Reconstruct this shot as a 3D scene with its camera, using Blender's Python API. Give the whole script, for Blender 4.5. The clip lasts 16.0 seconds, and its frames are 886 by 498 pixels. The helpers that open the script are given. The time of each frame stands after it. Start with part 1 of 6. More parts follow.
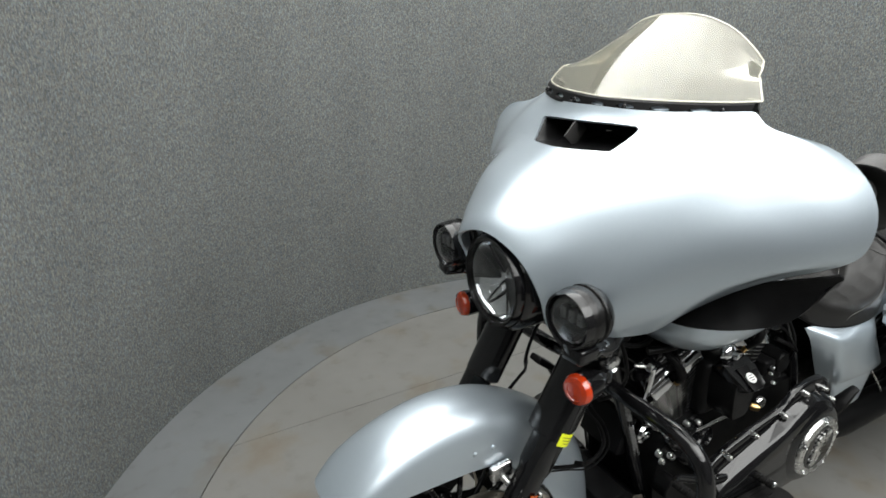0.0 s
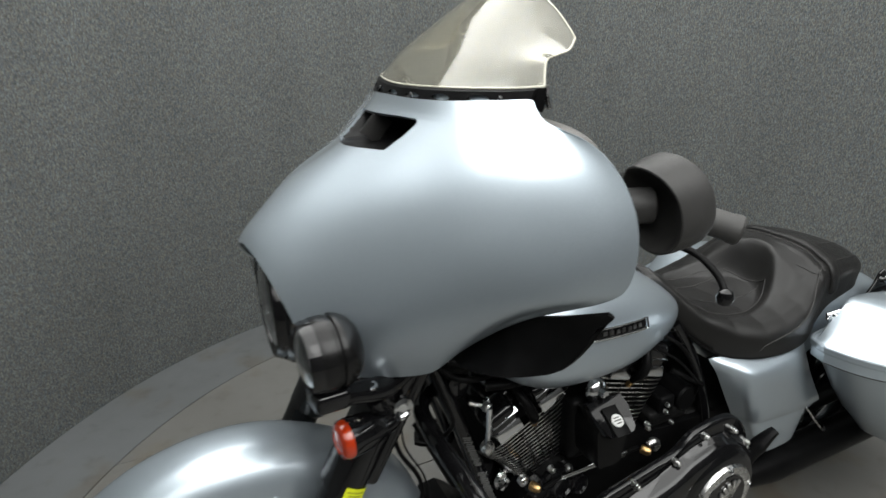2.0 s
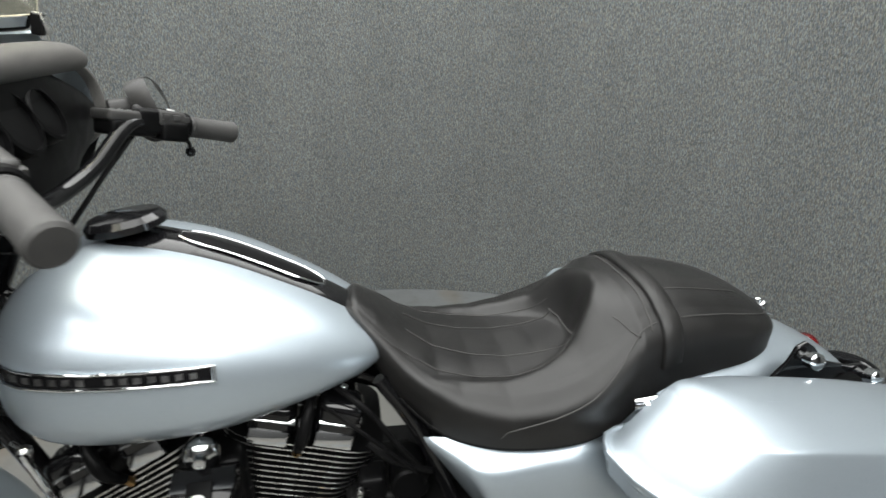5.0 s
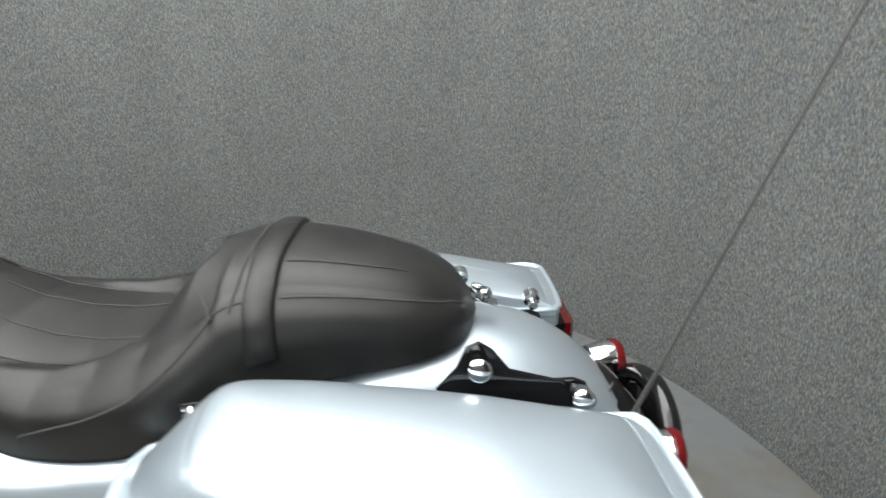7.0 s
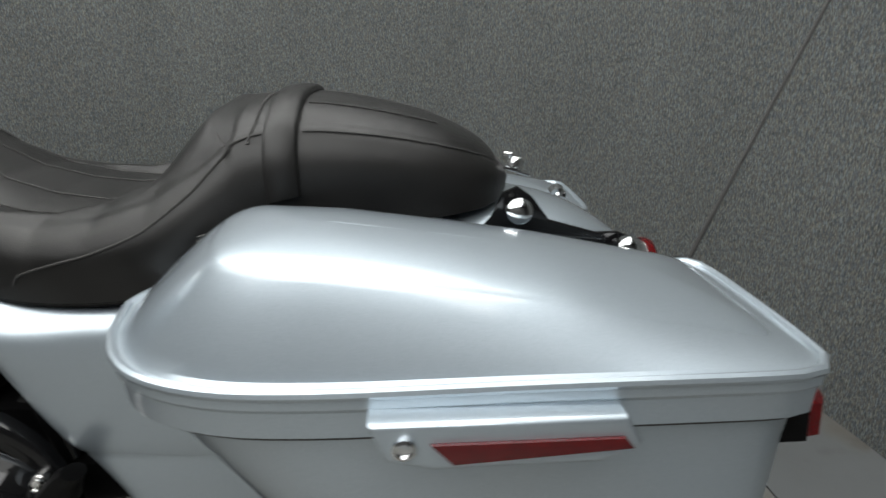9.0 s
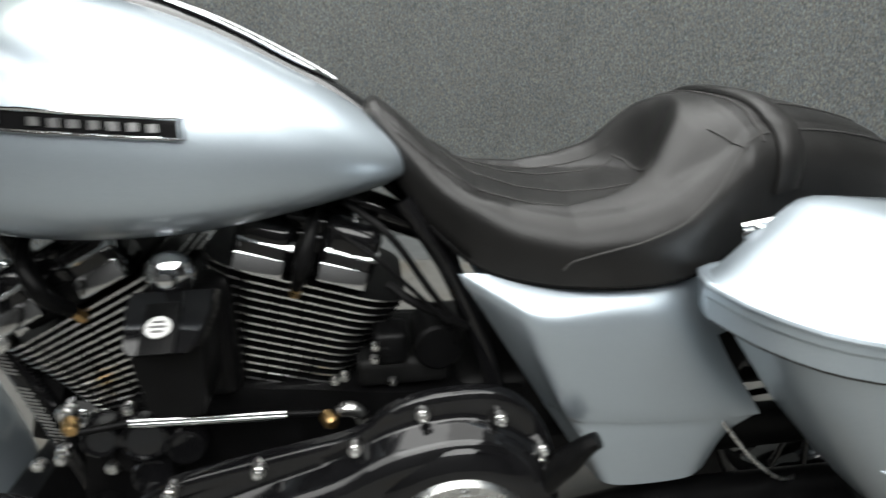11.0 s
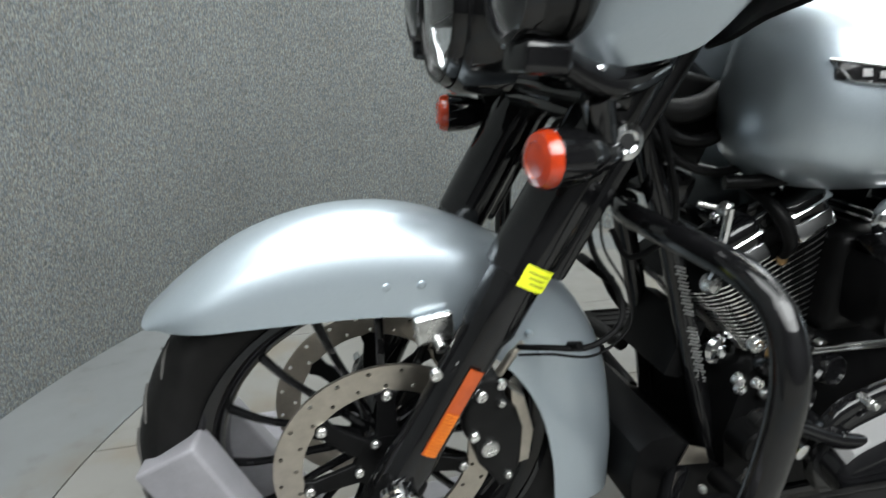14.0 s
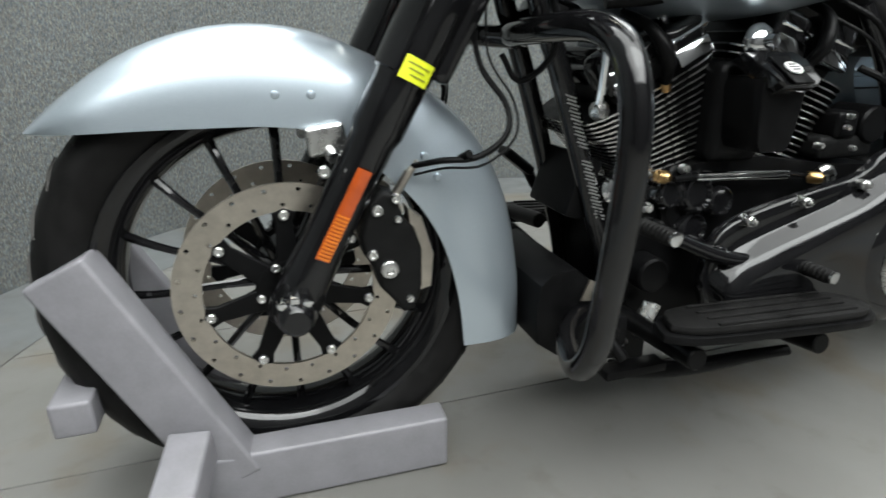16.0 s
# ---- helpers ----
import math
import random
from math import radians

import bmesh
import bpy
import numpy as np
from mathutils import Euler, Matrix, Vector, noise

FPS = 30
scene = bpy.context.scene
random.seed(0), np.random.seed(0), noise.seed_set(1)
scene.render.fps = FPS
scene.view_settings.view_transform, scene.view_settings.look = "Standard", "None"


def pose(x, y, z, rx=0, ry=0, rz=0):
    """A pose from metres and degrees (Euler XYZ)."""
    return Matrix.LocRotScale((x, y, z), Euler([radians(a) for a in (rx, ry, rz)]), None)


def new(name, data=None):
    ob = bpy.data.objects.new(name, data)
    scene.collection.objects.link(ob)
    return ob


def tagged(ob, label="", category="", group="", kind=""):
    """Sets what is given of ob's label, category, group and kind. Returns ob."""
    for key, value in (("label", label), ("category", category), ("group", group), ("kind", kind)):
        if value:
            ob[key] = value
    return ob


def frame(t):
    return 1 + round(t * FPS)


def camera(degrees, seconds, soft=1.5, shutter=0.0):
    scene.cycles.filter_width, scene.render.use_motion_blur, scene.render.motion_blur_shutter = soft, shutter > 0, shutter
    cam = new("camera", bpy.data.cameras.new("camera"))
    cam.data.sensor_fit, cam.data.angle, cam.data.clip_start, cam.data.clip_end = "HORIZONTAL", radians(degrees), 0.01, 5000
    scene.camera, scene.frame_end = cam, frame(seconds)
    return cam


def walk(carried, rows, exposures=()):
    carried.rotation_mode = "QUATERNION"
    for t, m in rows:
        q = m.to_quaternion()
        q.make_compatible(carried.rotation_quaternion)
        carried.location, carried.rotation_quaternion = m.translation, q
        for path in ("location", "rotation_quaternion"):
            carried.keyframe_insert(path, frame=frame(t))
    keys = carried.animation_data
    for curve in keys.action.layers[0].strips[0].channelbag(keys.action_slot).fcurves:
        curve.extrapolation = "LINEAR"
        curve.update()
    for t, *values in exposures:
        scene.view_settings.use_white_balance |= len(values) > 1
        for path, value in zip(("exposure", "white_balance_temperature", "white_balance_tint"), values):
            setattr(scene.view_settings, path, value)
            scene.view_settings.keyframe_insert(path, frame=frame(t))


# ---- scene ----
cam = camera(75.98, 16.0, shutter=0.5)
# seconds, eye, yaw (to the left of +y), pitch, roll
PATH = [
    (0, (-0.4808, -0.8221, 1.3438), -29.34, -21.09, -0.16),
    (0.5, (-0.3907, -0.8505, 1.3581), -28.99, -21.27, -0.22),
    (1, (-0.2785, -0.9060, 1.3522), -28.16, -20.92, -0.55),
    (1.5, (-0.1681, -0.9236, 1.3403), -26.87, -20.94, -0.68),
    (2, (-0.0159, -0.8693, 1.3022), -25.77, -21.00, -0.71),
    (2.5, (0.1233, -0.8504, 1.2891), -24.07, -21.03, -0.82),
    (3, (0.2699, -0.8699, 1.2981), -21.79, -21.54, -0.65),
    (3.5, (0.4112, -0.8863, 1.2675), -18.03, -21.27, -0.67),
    (3.7, (0.4805, -0.8746, 1.2553), -16.97, -21.12, -0.75),
    (5.8, (1.1815, -0.8238, 1.1355), -4.65, -21.02, -1.76),
    (6, (1.2517, -0.8066, 1.1193), -3.90, -21.10, -1.81),
    (6.5, (1.4302, -0.7517, 1.0931), -2.40, -20.95, -1.99),
    (7, (1.5686, -0.7281, 1.0425), -1.97, -20.54, -1.75),
    (7.5, (1.6622, -0.7338, 0.9847), -0.81, -20.24, -1.88),
    (8, (1.6707, -0.7272, 0.8785), -0.79, -19.60, -1.91),
    (8.2, (1.6561, -0.7281, 0.8519), -0.99, -19.78, -1.83),
    (10.3, (1.1506, -0.7695, 0.8650), -6.38, -20.31, -0.72),
    (10.5, (1.0837, -0.7510, 0.8697), -6.96, -20.52, -0.64),
    (11, (0.8896, -0.7495, 0.8789), -7.54, -20.89, -0.52),
    (11.5, (0.6970, -0.8002, 0.9056), -7.97, -20.81, -0.47),
    (12, (0.5152, -0.8084, 0.9169), -9.71, -20.87, -0.21),
    (12.5, (0.3555, -0.7597, 0.9140), -10.69, -21.24, 0.03),
    (13, (0.2292, -0.7117, 0.9121), -11.56, -21.57, 0.17),
    (13.5, (0.0753, -0.7027, 0.8878), -12.22, -20.31, -0.03),
    (14, (-0.0822, -0.7004, 0.8521), -14.19, -20.04, 0.22),
    (14.5, (-0.1398, -0.7009, 0.7724), -15.20, -20.27, 0.14),
    (15, (-0.1328, -0.7239, 0.7111), -15.94, -20.46, 0.19),
    (15.5, (-0.1006, -0.7808, 0.6456), -17.19, -20.06, 0.06),
    (16, (-0.0206, -0.8181, 0.6363), -17.90, -20.06, -0.22),
]
walk(cam, [(t, pose(x, y, z, 90 + pitch, 0, yaw) @ pose(0, 0, 0, 0, 0, roll)) for t, (x, y, z), yaw, pitch, roll in PATH],
     exposures=[(0, -0.2, 6500, 10), (0.7, -0.46, 6500, 10), (1.5, -0.8, 6500, 10), (2.5, -0.62, 6500, 10), (3.0, -0.60, 6500, 10), (3.5, -0.50, 6500, 10), (6, 0.05, 6500, 10), (7.0, 0.12, 6500, 10), (7.5, -0.1, 6500, 10), (8.1, -0.85, 6500, 10),
                (10.3, -0.45, 6500, 10), (11, -0.2, 6500, 10), (12, 0.22, 6250, 6), (13, 0.27, 6200, 5), (14, 0.30, 6300, 8), (14.6, 0.25, 6320, 8), (15.5, 0.3, 6350, 8), (16, 0.25, 6350, 8)])

# ---- world and lights ----
world = bpy.data.worlds.new("world")
world.use_nodes = True
scene.world = world
world.node_tree.nodes["Background"].inputs[0].default_value = (0.9, 0.95, 1.0, 1)
world.node_tree.nodes["Background"].inputs[1].default_value = 0.025


def area_lamp(name, x, y, z, sx, sy, watts, rx=0.0, ry=0.0, colour=(0.985, 1, 0.985)):
    data = bpy.data.lights.new(name, "AREA")
    data.shape, data.size, data.size_y, data.energy, data.color = "RECTANGLE", sx, sy, watts, colour
    ob = new(name, data)
    ob.matrix_world = pose(x, y, z, rx, ry, 0)
    return ob


# Assumed panels, out of view; the -3.05 row is added to brighten side-facing surfaces.
PANEL_Z = 2.62
PANELS = [(px, py, 1.396, 1.296) for py in (-3.05, -1.75, -0.45, 0.85) for px in (-1.0, 0.4, 1.8)]
WATTS = {-3.05: {-1.0: 14, 0.4: 32, 1.8: 34}, -1.75: {-1.0: 18, 0.4: 46, 1.8: 37}, -0.45: {-1.0: 20, 0.4: 22, 1.8: 10}, 0.85: {-1.0: 47, 0.4: 32, 1.8: 36}}
for px, py, sx, sy in PANELS:
    area_lamp("panel_lamp", px, py, PANEL_Z - 0.03, sx, sy, WATTS[py][px])

# ---- materials ----


def nodes_of(name):
    m = bpy.data.materials.new(name)
    m.use_nodes = True
    return m, m.node_tree.nodes, m.node_tree.links, m.node_tree.nodes["Principled BSDF"]


def noise_node(n, l, scale, detail=4.0, coord="Object", stretch=None):
    tc = n.new("ShaderNodeTexCoord")
    src = tc.outputs[coord]
    if stretch:
        mp = n.new("ShaderNodeMapping")
        mp.inputs["Scale"].default_value = stretch
        l.new(src, mp.inputs["Vector"])
        src = mp.outputs["Vector"]
    t = n.new("ShaderNodeTexNoise")
    t.inputs["Scale"].default_value, t.inputs["Detail"].default_value = scale, detail
    l.new(src, t.inputs["Vector"])
    return t


def ramp(n, l, src, stops):
    r = n.new("ShaderNodeValToRGB")
    els = r.color_ramp.elements
    while len(els) < len(stops):
        els.new(0.5)
    for e, (p, c) in zip(els, stops):
        e.position, e.color = p, (*c, 1) if len(c) == 3 else c
    l.new(src, r.inputs["Fac"])
    return r


def bumped(n, l, b, src, strength, distance):
    bp = n.new("ShaderNodeBump")
    bp.inputs["Strength"].default_value, bp.inputs["Distance"].default_value = strength, distance
    l.new(src, bp.inputs["Height"])
    l.new(bp.outputs["Normal"], b.inputs["Normal"])
    return bp


def material(name, colour, rough=0.5, metal=0.0, coat=0.0, vary=0.12, scale=18.0, rough_vary=0.1, bump=0.0, bump_scale=300.0, emit=0.0, spec=0.5):
    """A painted, cast or plastic surface with mottling at two scales and a fine relief."""
    m, n, l, b = nodes_of(name)
    big, small = noise_node(n, l, scale), noise_node(n, l, scale * 9, 3)
    mix = n.new("ShaderNodeMath")
    mix.operation = "MULTIPLY_ADD"
    mix.inputs[1].default_value = 0.35
    l.new(small.outputs["Fac"], mix.inputs[0])
    l.new(big.outputs["Fac"], mix.inputs[2])
    lo = tuple(max(0, c * (1 - vary)) for c in colour)
    hi = tuple(min(1, c * (1 + vary)) for c in colour)
    r = ramp(n, l, mix.outputs[0], [(0.45, lo), (0.9, hi)])
    l.new(r.outputs["Color"], b.inputs["Base Color"])
    rr = ramp(n, l, mix.outputs[0], [(0.4, (max(0.02, rough - rough_vary),) * 3), (0.95, (min(1, rough + rough_vary),) * 3)])
    l.new(rr.outputs["Color"], b.inputs["Roughness"])
    b.inputs["Metallic"].default_value = metal
    b.inputs["Specular IOR Level"].default_value = spec
    b.inputs["Coat Weight"].default_value = coat
    b.inputs["Coat Roughness"].default_value = 0.04
    if bump:
        t = noise_node(n, l, bump_scale, 4)
        bumped(n, l, b, t.outputs["Fac"], bump, 0.002)
    if emit:
        b.inputs["Emission Color"].default_value = (*colour, 1)
        b.inputs["Emission Strength"].default_value = emit
    return m


def paint_material():
    m, n, l, b = nodes_of("silver_paint")
    flake = noise_node(n, l, 1600, 2)
    r = ramp(n, l, flake.outputs["Fac"], [(0.3, (0.40, 0.465, 0.515)), (0.7, (0.51, 0.575, 0.63))])
    l.new(r.outputs["Color"], b.inputs["Base Color"])
    b.inputs["Roughness"].default_value = 0.40
    b.inputs["Metallic"].default_value = 0.78
    b.inputs["Coat Weight"].default_value = 1.0
    b.inputs["Coat Roughness"].default_value = 0.06
    b.inputs["Coat IOR"].default_value = 1.5
    return m


def carpet_material():
    m, n, l, b = nodes_of("carpet_wall")
    streak = noise_node(n, l, 1.0, 3, stretch=(280, 280, 105))
    fleck = noise_node(n, l, 520.0, 2)
    patch = noise_node(n, l, 1.0, 3, stretch=(3.5, 3.5, 1.2))
    colour = noise_node(n, l, 1.0, 2, stretch=(170, 170, 80))
    add = n.new("ShaderNodeMath")
    add.operation = "MULTIPLY_ADD"
    add.inputs[1].default_value = 0.6
    l.new(fleck.outputs["Fac"], add.inputs[0])
    l.new(streak.outputs["Fac"], add.inputs[2])
    r = ramp(n, l, add.outputs[0], [(0.56, (0.058, 0.063, 0.064)), (0.80, (0.113, 0.119, 0.118)), (1.06, (0.20, 0.21, 0.204))])
    tint = ramp(n, l, colour.outputs["Fac"], [(0.34, (0.90, 0.96, 1.05)), (0.5, (1.0, 1.0, 0.99)), (0.66, (1.08, 1.0, 0.91))])
    mul = n.new("ShaderNodeMixRGB")
    mul.blend_type, mul.inputs["Fac"].default_value = "MULTIPLY", 1.0
    l.new(r.outputs["Color"], mul.inputs["Color1"])
    l.new(tint.outputs["Color"], mul.inputs["Color2"])
    soil = ramp(n, l, patch.outputs["Fac"], [(0.3, (0.9, 0.9, 0.9)), (0.75, (1.06, 1.06, 1.06))])
    mul2 = n.new("ShaderNodeMixRGB")
    mul2.blend_type, mul2.inputs["Fac"].default_value = "MULTIPLY", 1.0
    l.new(mul.outputs["Color"], mul2.inputs["Color1"])
    l.new(soil.outputs["Color"], mul2.inputs["Color2"])
    l.new(mul2.outputs["Color"], b.inputs["Base Color"])
    b.inputs["Roughness"].default_value = 0.95
    b.inputs["Specular IOR Level"].default_value = 0.1
    bumped(n, l, b, add.outputs[0], 0.6, 0.003)
    return m


def floor_material(name="painted_floor", tone=(1.0, 1.0, 1.0)):
    m, n, l, b = nodes_of(name)
    big, mid, grit = noise_node(n, l, 2.5, 5), noise_node(n, l, 11, 6), noise_node(n, l, 420, 2)
    r = ramp(n, l, big.outputs["Fac"], [(0.3, tuple(q * k for q, k in zip((0.122, 0.120, 0.110), tone))), (0.7, tuple(q * k for q, k in zip((0.150, 0.149, 0.140), tone)))])
    dirt = ramp(n, l, mid.outputs["Fac"], [(0.28, (0.82, 0.80, 0.76)), (0.42, (1, 1, 1))])
    mul = n.new("ShaderNodeMixRGB")
    mul.blend_type, mul.inputs["Fac"].default_value = "MULTIPLY", 0.8
    l.new(r.outputs["Color"], mul.inputs["Color1"])
    l.new(dirt.outputs["Color"], mul.inputs["Color2"])
    speck = ramp(n, l, grit.outputs["Fac"], [(0.2, (0.6, 0.58, 0.55)), (0.27, (1, 1, 1))])
    mul2 = n.new("ShaderNodeMixRGB")
    mul2.blend_type, mul2.inputs["Fac"].default_value = "MULTIPLY", 0.7
    l.new(mul.outputs["Color"], mul2.inputs["Color1"])
    l.new(speck.outputs["Color"], mul2.inputs["Color2"])
    rust = noise_node(n, l, 4.2, 7)
    spill = ramp(n, l, rust.outputs["Fac"], [(0.53, (1, 1, 1)), (0.61, (0.94, 0.87, 0.77)), (0.70, (0.82, 0.68, 0.52))])
    mul3 = n.new("ShaderNodeMixRGB")
    mul3.blend_type, mul3.inputs["Fac"].default_value = "MULTIPLY", 0.75
    l.new(mul2.outputs["Color"], mul3.inputs["Color1"])
    l.new(spill.outputs["Color"], mul3.inputs["Color2"])
    l.new(mul3.outputs["Color"], b.inputs["Base Color"])
    rr = ramp(n, l, mid.outputs["Fac"], [(0.3, (0.58,) * 3), (0.7, (0.42,) * 3)])
    l.new(rr.outputs["Color"], b.inputs["Roughness"])
    bumped(n, l, b, mid.outputs["Fac"], 0.15, 0.002)
    return m


def leather_material():
    m, n, l, b = nodes_of("black_leather")
    v = n.new("ShaderNodeTexVoronoi")
    v.inputs["Scale"].default_value = 900
    tc = n.new("ShaderNodeTexCoord")
    l.new(tc.outputs["Object"], v.inputs["Vector"])
    big = noise_node(n, l, 14, 5)
    r = ramp(n, l, big.outputs["Fac"], [(0.3, (0.0075, 0.0073, 0.0072)), (0.75, (0.014, 0.0136, 0.0132))])
    l.new(r.outputs["Color"], b.inputs["Base Color"])
    rr = ramp(n, l, big.outputs["Fac"], [(0.3, (0.31,) * 3), (0.75, (0.44,) * 3)])
    l.new(rr.outputs["Color"], b.inputs["Roughness"])
    b.inputs["Specular IOR Level"].default_value = 0.34
    bumped(n, l, b, v.outputs["Distance"], 0.22, 0.0012)
    return m


def glass_material(name, colour, rough=0.02, ior=1.45):
    m, n, l, b = nodes_of(name)
    b.inputs["Roughness"].default_value = rough
    b.inputs["Base Color"].default_value = (*colour, 1)
    b.inputs["Transmission Weight"].default_value = 1.0
    b.inputs["IOR"].default_value = ior
    return m


PAINT = paint_material()
CARPET = carpet_material()
FLOOR = floor_material()
RING = floor_material("ring_floor", (0.86, 0.92, 1.0))
LEATHER = leather_material()
GLOSS = material("gloss_black", (0.005, 0.005, 0.0055), 0.08, 0, 0, 0.3, 22, 0.04, spec=0.5)
SATIN = material("satin_black", (0.004, 0.004, 0.0042), 0.36, 0, 0, 0.3, 30, 0.08, 0.12, 700, spec=0.09)
WRINKLE = material("wrinkle_black", (0.007, 0.007, 0.007), 0.42, 0, 0, 0.3, 40, 0.08, 0.35, 900, spec=0.12)
PLASTIC = material("grained_plastic", (0.034, 0.0333, 0.0325), 0.46, 0, 0, 0.2, 30, 0.08, 0.2, 900, spec=0.3)
# Lighter copy of the grained plastic: overhead light put into the colour.
LIT_PLASTIC = material("lit_grained_plastic", (0.095, 0.092, 0.087), 0.5, 0, 0, 0.2, 30, 0.08, 0.2, 900, spec=0.35)
CHROME = material("chrome", (0.72, 0.73, 0.74), 0.09, 1, 0, 0.06, 30, 0.05)
STEEL = material("brushed_steel", (0.50, 0.46, 0.40), 0.36, 1, 0, 0.12, 60, 0.08, 0.1, 500)
ALLOY = material("machined_alloy", (0.66, 0.66, 0.65), 0.28, 1, 0, 0.1, 60, 0.08)
BRASS = material("brass", (0.55, 0.36, 0.16), 0.3, 1, 0, 0.15, 60, 0.1)
RUBBER = material("tyre_rubber", (0.008, 0.0078, 0.0077), 0.50, 0, 0, 0.35, 40, 0.12, 0.3, 500, spec=0.12)
GRIP = material("grip_rubber", (0.036, 0.0353, 0.034), 0.62, 0, 0, 0.2, 40, 0.08, 0.25, 800)
LENS = material("orange_lens", (0.42, 0.032, 0.004), 0.1, 0, 0.8, 0.15, 60, 0.05, 0.25, 260)
REFLECTOR = material("orange_reflector", (0.34, 0.055, 0.006), 0.22, 0, 0.5, 0.15, 60, 0.05, 0.25, 260)
AMBER = material("amber_lens", (0.60, 0.15, 0.008), 0.22, 0, 0.5, 0.15, 60, 0.05, 0.25, 260)
RED = material("red_lens", (0.08, 0.002, 0.003), 0.15, 0, 0.2, 0.2, 60, 0.05, 0.25, 260)
YELLOW = material("yellow_sticker", (0.72, 0.78, 0.02), 0.5, 0, 0, 0.08, 60, 0.1)
WHITE = material("white_print", (0.7, 0.7, 0.69), 0.5, 0, 0, 0.1, 60, 0.1)
GREYPRINT = material("grey_print", (0.12, 0.12, 0.117), 0.55, 0, 0, 0.2, 90, 0.1)
INK = material("dark_ink", (0.22, 0.24, 0.02), 0.6)
STAND = material("grey_stand_paint", (0.2, 0.196, 0.212), 0.42, 0, 0.1, 0.1, 25, 0.1, 0.15, 160)
TOOTH = material("silver_badge", (0.22, 0.22, 0.22), 0.34, 1, 0, 0.1, 80, 0.1)
THREAD = material("seat_thread", (0.028, 0.027, 0.026), 0.7, 0, 0, 0.2, 90, 0.1)
CEILING = material("ceiling_white", (0.5, 0.5, 0.49), 0.85, 0, 0, 0.04, 6, 0.05, 0.1, 120)
ROOM = material("room_wall", (0.054, 0.054, 0.054), 0.8, 0, 0, 0.06, 4, 0.05, 0.1, 120)
LINE = material("seam_dark", (0.05, 0.048, 0.045), 0.8)
LAMPBLACK = material("lamp_housing", (0.006, 0.006, 0.006), 0.22, 0, 0, 0.3, 22, 0.05, spec=0.3)
CLEAR = glass_material("lens_glass", (0.96, 0.97, 0.98), 0.01)
SMOKE = glass_material("smoked_shield", (0.80, 0.775, 0.66), 0.07, 1.49)
# Slightly opaque: a milky haze in place of reflected ceiling light.
SMOKE.node_tree.nodes["Principled BSDF"].inputs["Transmission Weight"].default_value = 0.96
MIRROR = material("mirror_silver", (0.85, 0.86, 0.87), 0.02, 1, 0, 0.01, 8, 0.01)
# Pale colour stands in for light glowing along the screen's rim.
LIT_EDGE = material("lit_polished_edge", (0.62, 0.60, 0.50), 0.25, 0, 0.5, 0.1, 40, 0.08)
DIFFUSER = material("light_diffuser", (1, 0.99, 0.96), 0.6, 0, 0, 0.01, 8, 0.05, emit=1.5)

# ---- mesh helpers ----


def spline(points, count):
    """Points spread evenly along a smooth curve through the given ones."""
    p = np.array(points, float)
    ext = np.vstack([2 * p[0] - p[1], p, 2 * p[-1] - p[-2]])
    fine = []
    for i in range(1, len(ext) - 2):
        a, b, c, d = ext[i - 1:i + 3]
        for k in range(24):
            t = k / 24
            fine.append(0.5 * (2 * b + (c - a) * t + (2 * a - 5 * b + 4 * c - d) * t * t + (3 * b - a - 3 * c + d) * t ** 3))
    fine.append(p[-1])
    fine = np.array(fine)
    run = np.r_[0, np.cumsum(np.linalg.norm(np.diff(fine, axis=0), axis=1))]
    at = np.linspace(0, run[-1], count)
    return np.stack([np.interp(at, run, fine[:, k]) for k in range(p.shape[1])], 1)


def loft(rings, closed=True, caps=True):
    bm = bmesh.new()
    rows = [[bm.verts.new(p) for p in ring] for ring in rings]
    n = len(rows[0])
    for a, b in zip(rows, rows[1:]):
        for i in range(n if closed else n - 1):
            j = (i + 1) % n
            bm.faces.new((a[i], a[j], b[j], b[i]))
    if caps and closed:
        bm.faces.new(rows[0][::-1])
        bm.faces.new(rows[-1])
    return bm


def sheet(rows, thick):
    """An open grid of points, given a thickness along its normals."""
    bm = loft(rows, closed=False)
    bmesh.ops.recalc_face_normals(bm, faces=bm.faces)
    bmesh.ops.solidify(bm, geom=bm.faces[:], thickness=thick)
    return bm


def tube(points, radius, sides=10, count=0, flat=1.0):
    pts = spline(points, count) if count else np.array(points, float)
    rad = np.interp(np.linspace(0, 1, len(pts)), np.linspace(0, 1, len(radius)), radius) if isinstance(radius, (list, tuple)) else [radius] * len(pts)
    rings, up = [], None
    for i, p in enumerate(pts):
        d = Vector(pts[min(i + 1, len(pts) - 1)] - pts[max(i - 1, 0)]).normalized()
        if up is None:
            up = d.orthogonal().normalized()
        up = (up - d * up.dot(d)).normalized()
        side = d.cross(up)
        rings.append([Vector(p) + (up * math.cos(a) + side * math.sin(a) * flat) * rad[i] for a in [2 * math.pi * k / sides for k in range(sides)]])
    return loft(rings)


def frame_of(axis):
    d = Vector(axis).normalized()
    u = d.orthogonal().normalized()
    return d, u, d.cross(u)


def revolve(profile, base, axis, sides=32, caps=True):
    """Turns (radius, height) pairs about an axis from base."""
    d, u, w = frame_of(axis)
    return loft([[Vector(base) + d * h + (u * math.cos(a) + w * math.sin(a)) * max(r, 1e-4) for a in [2 * math.pi * k / sides for k in range(sides)]] for r, h in profile], caps=caps)


def rod(a, b, radius, sides=14, edge=0.12):
    a, b = Vector(a), Vector(b)
    h, e = (b - a).length, radius * edge
    return revolve([(radius - e, 0), (radius, e), (radius, h - e), (radius - e, h)], a, b - a, sides)


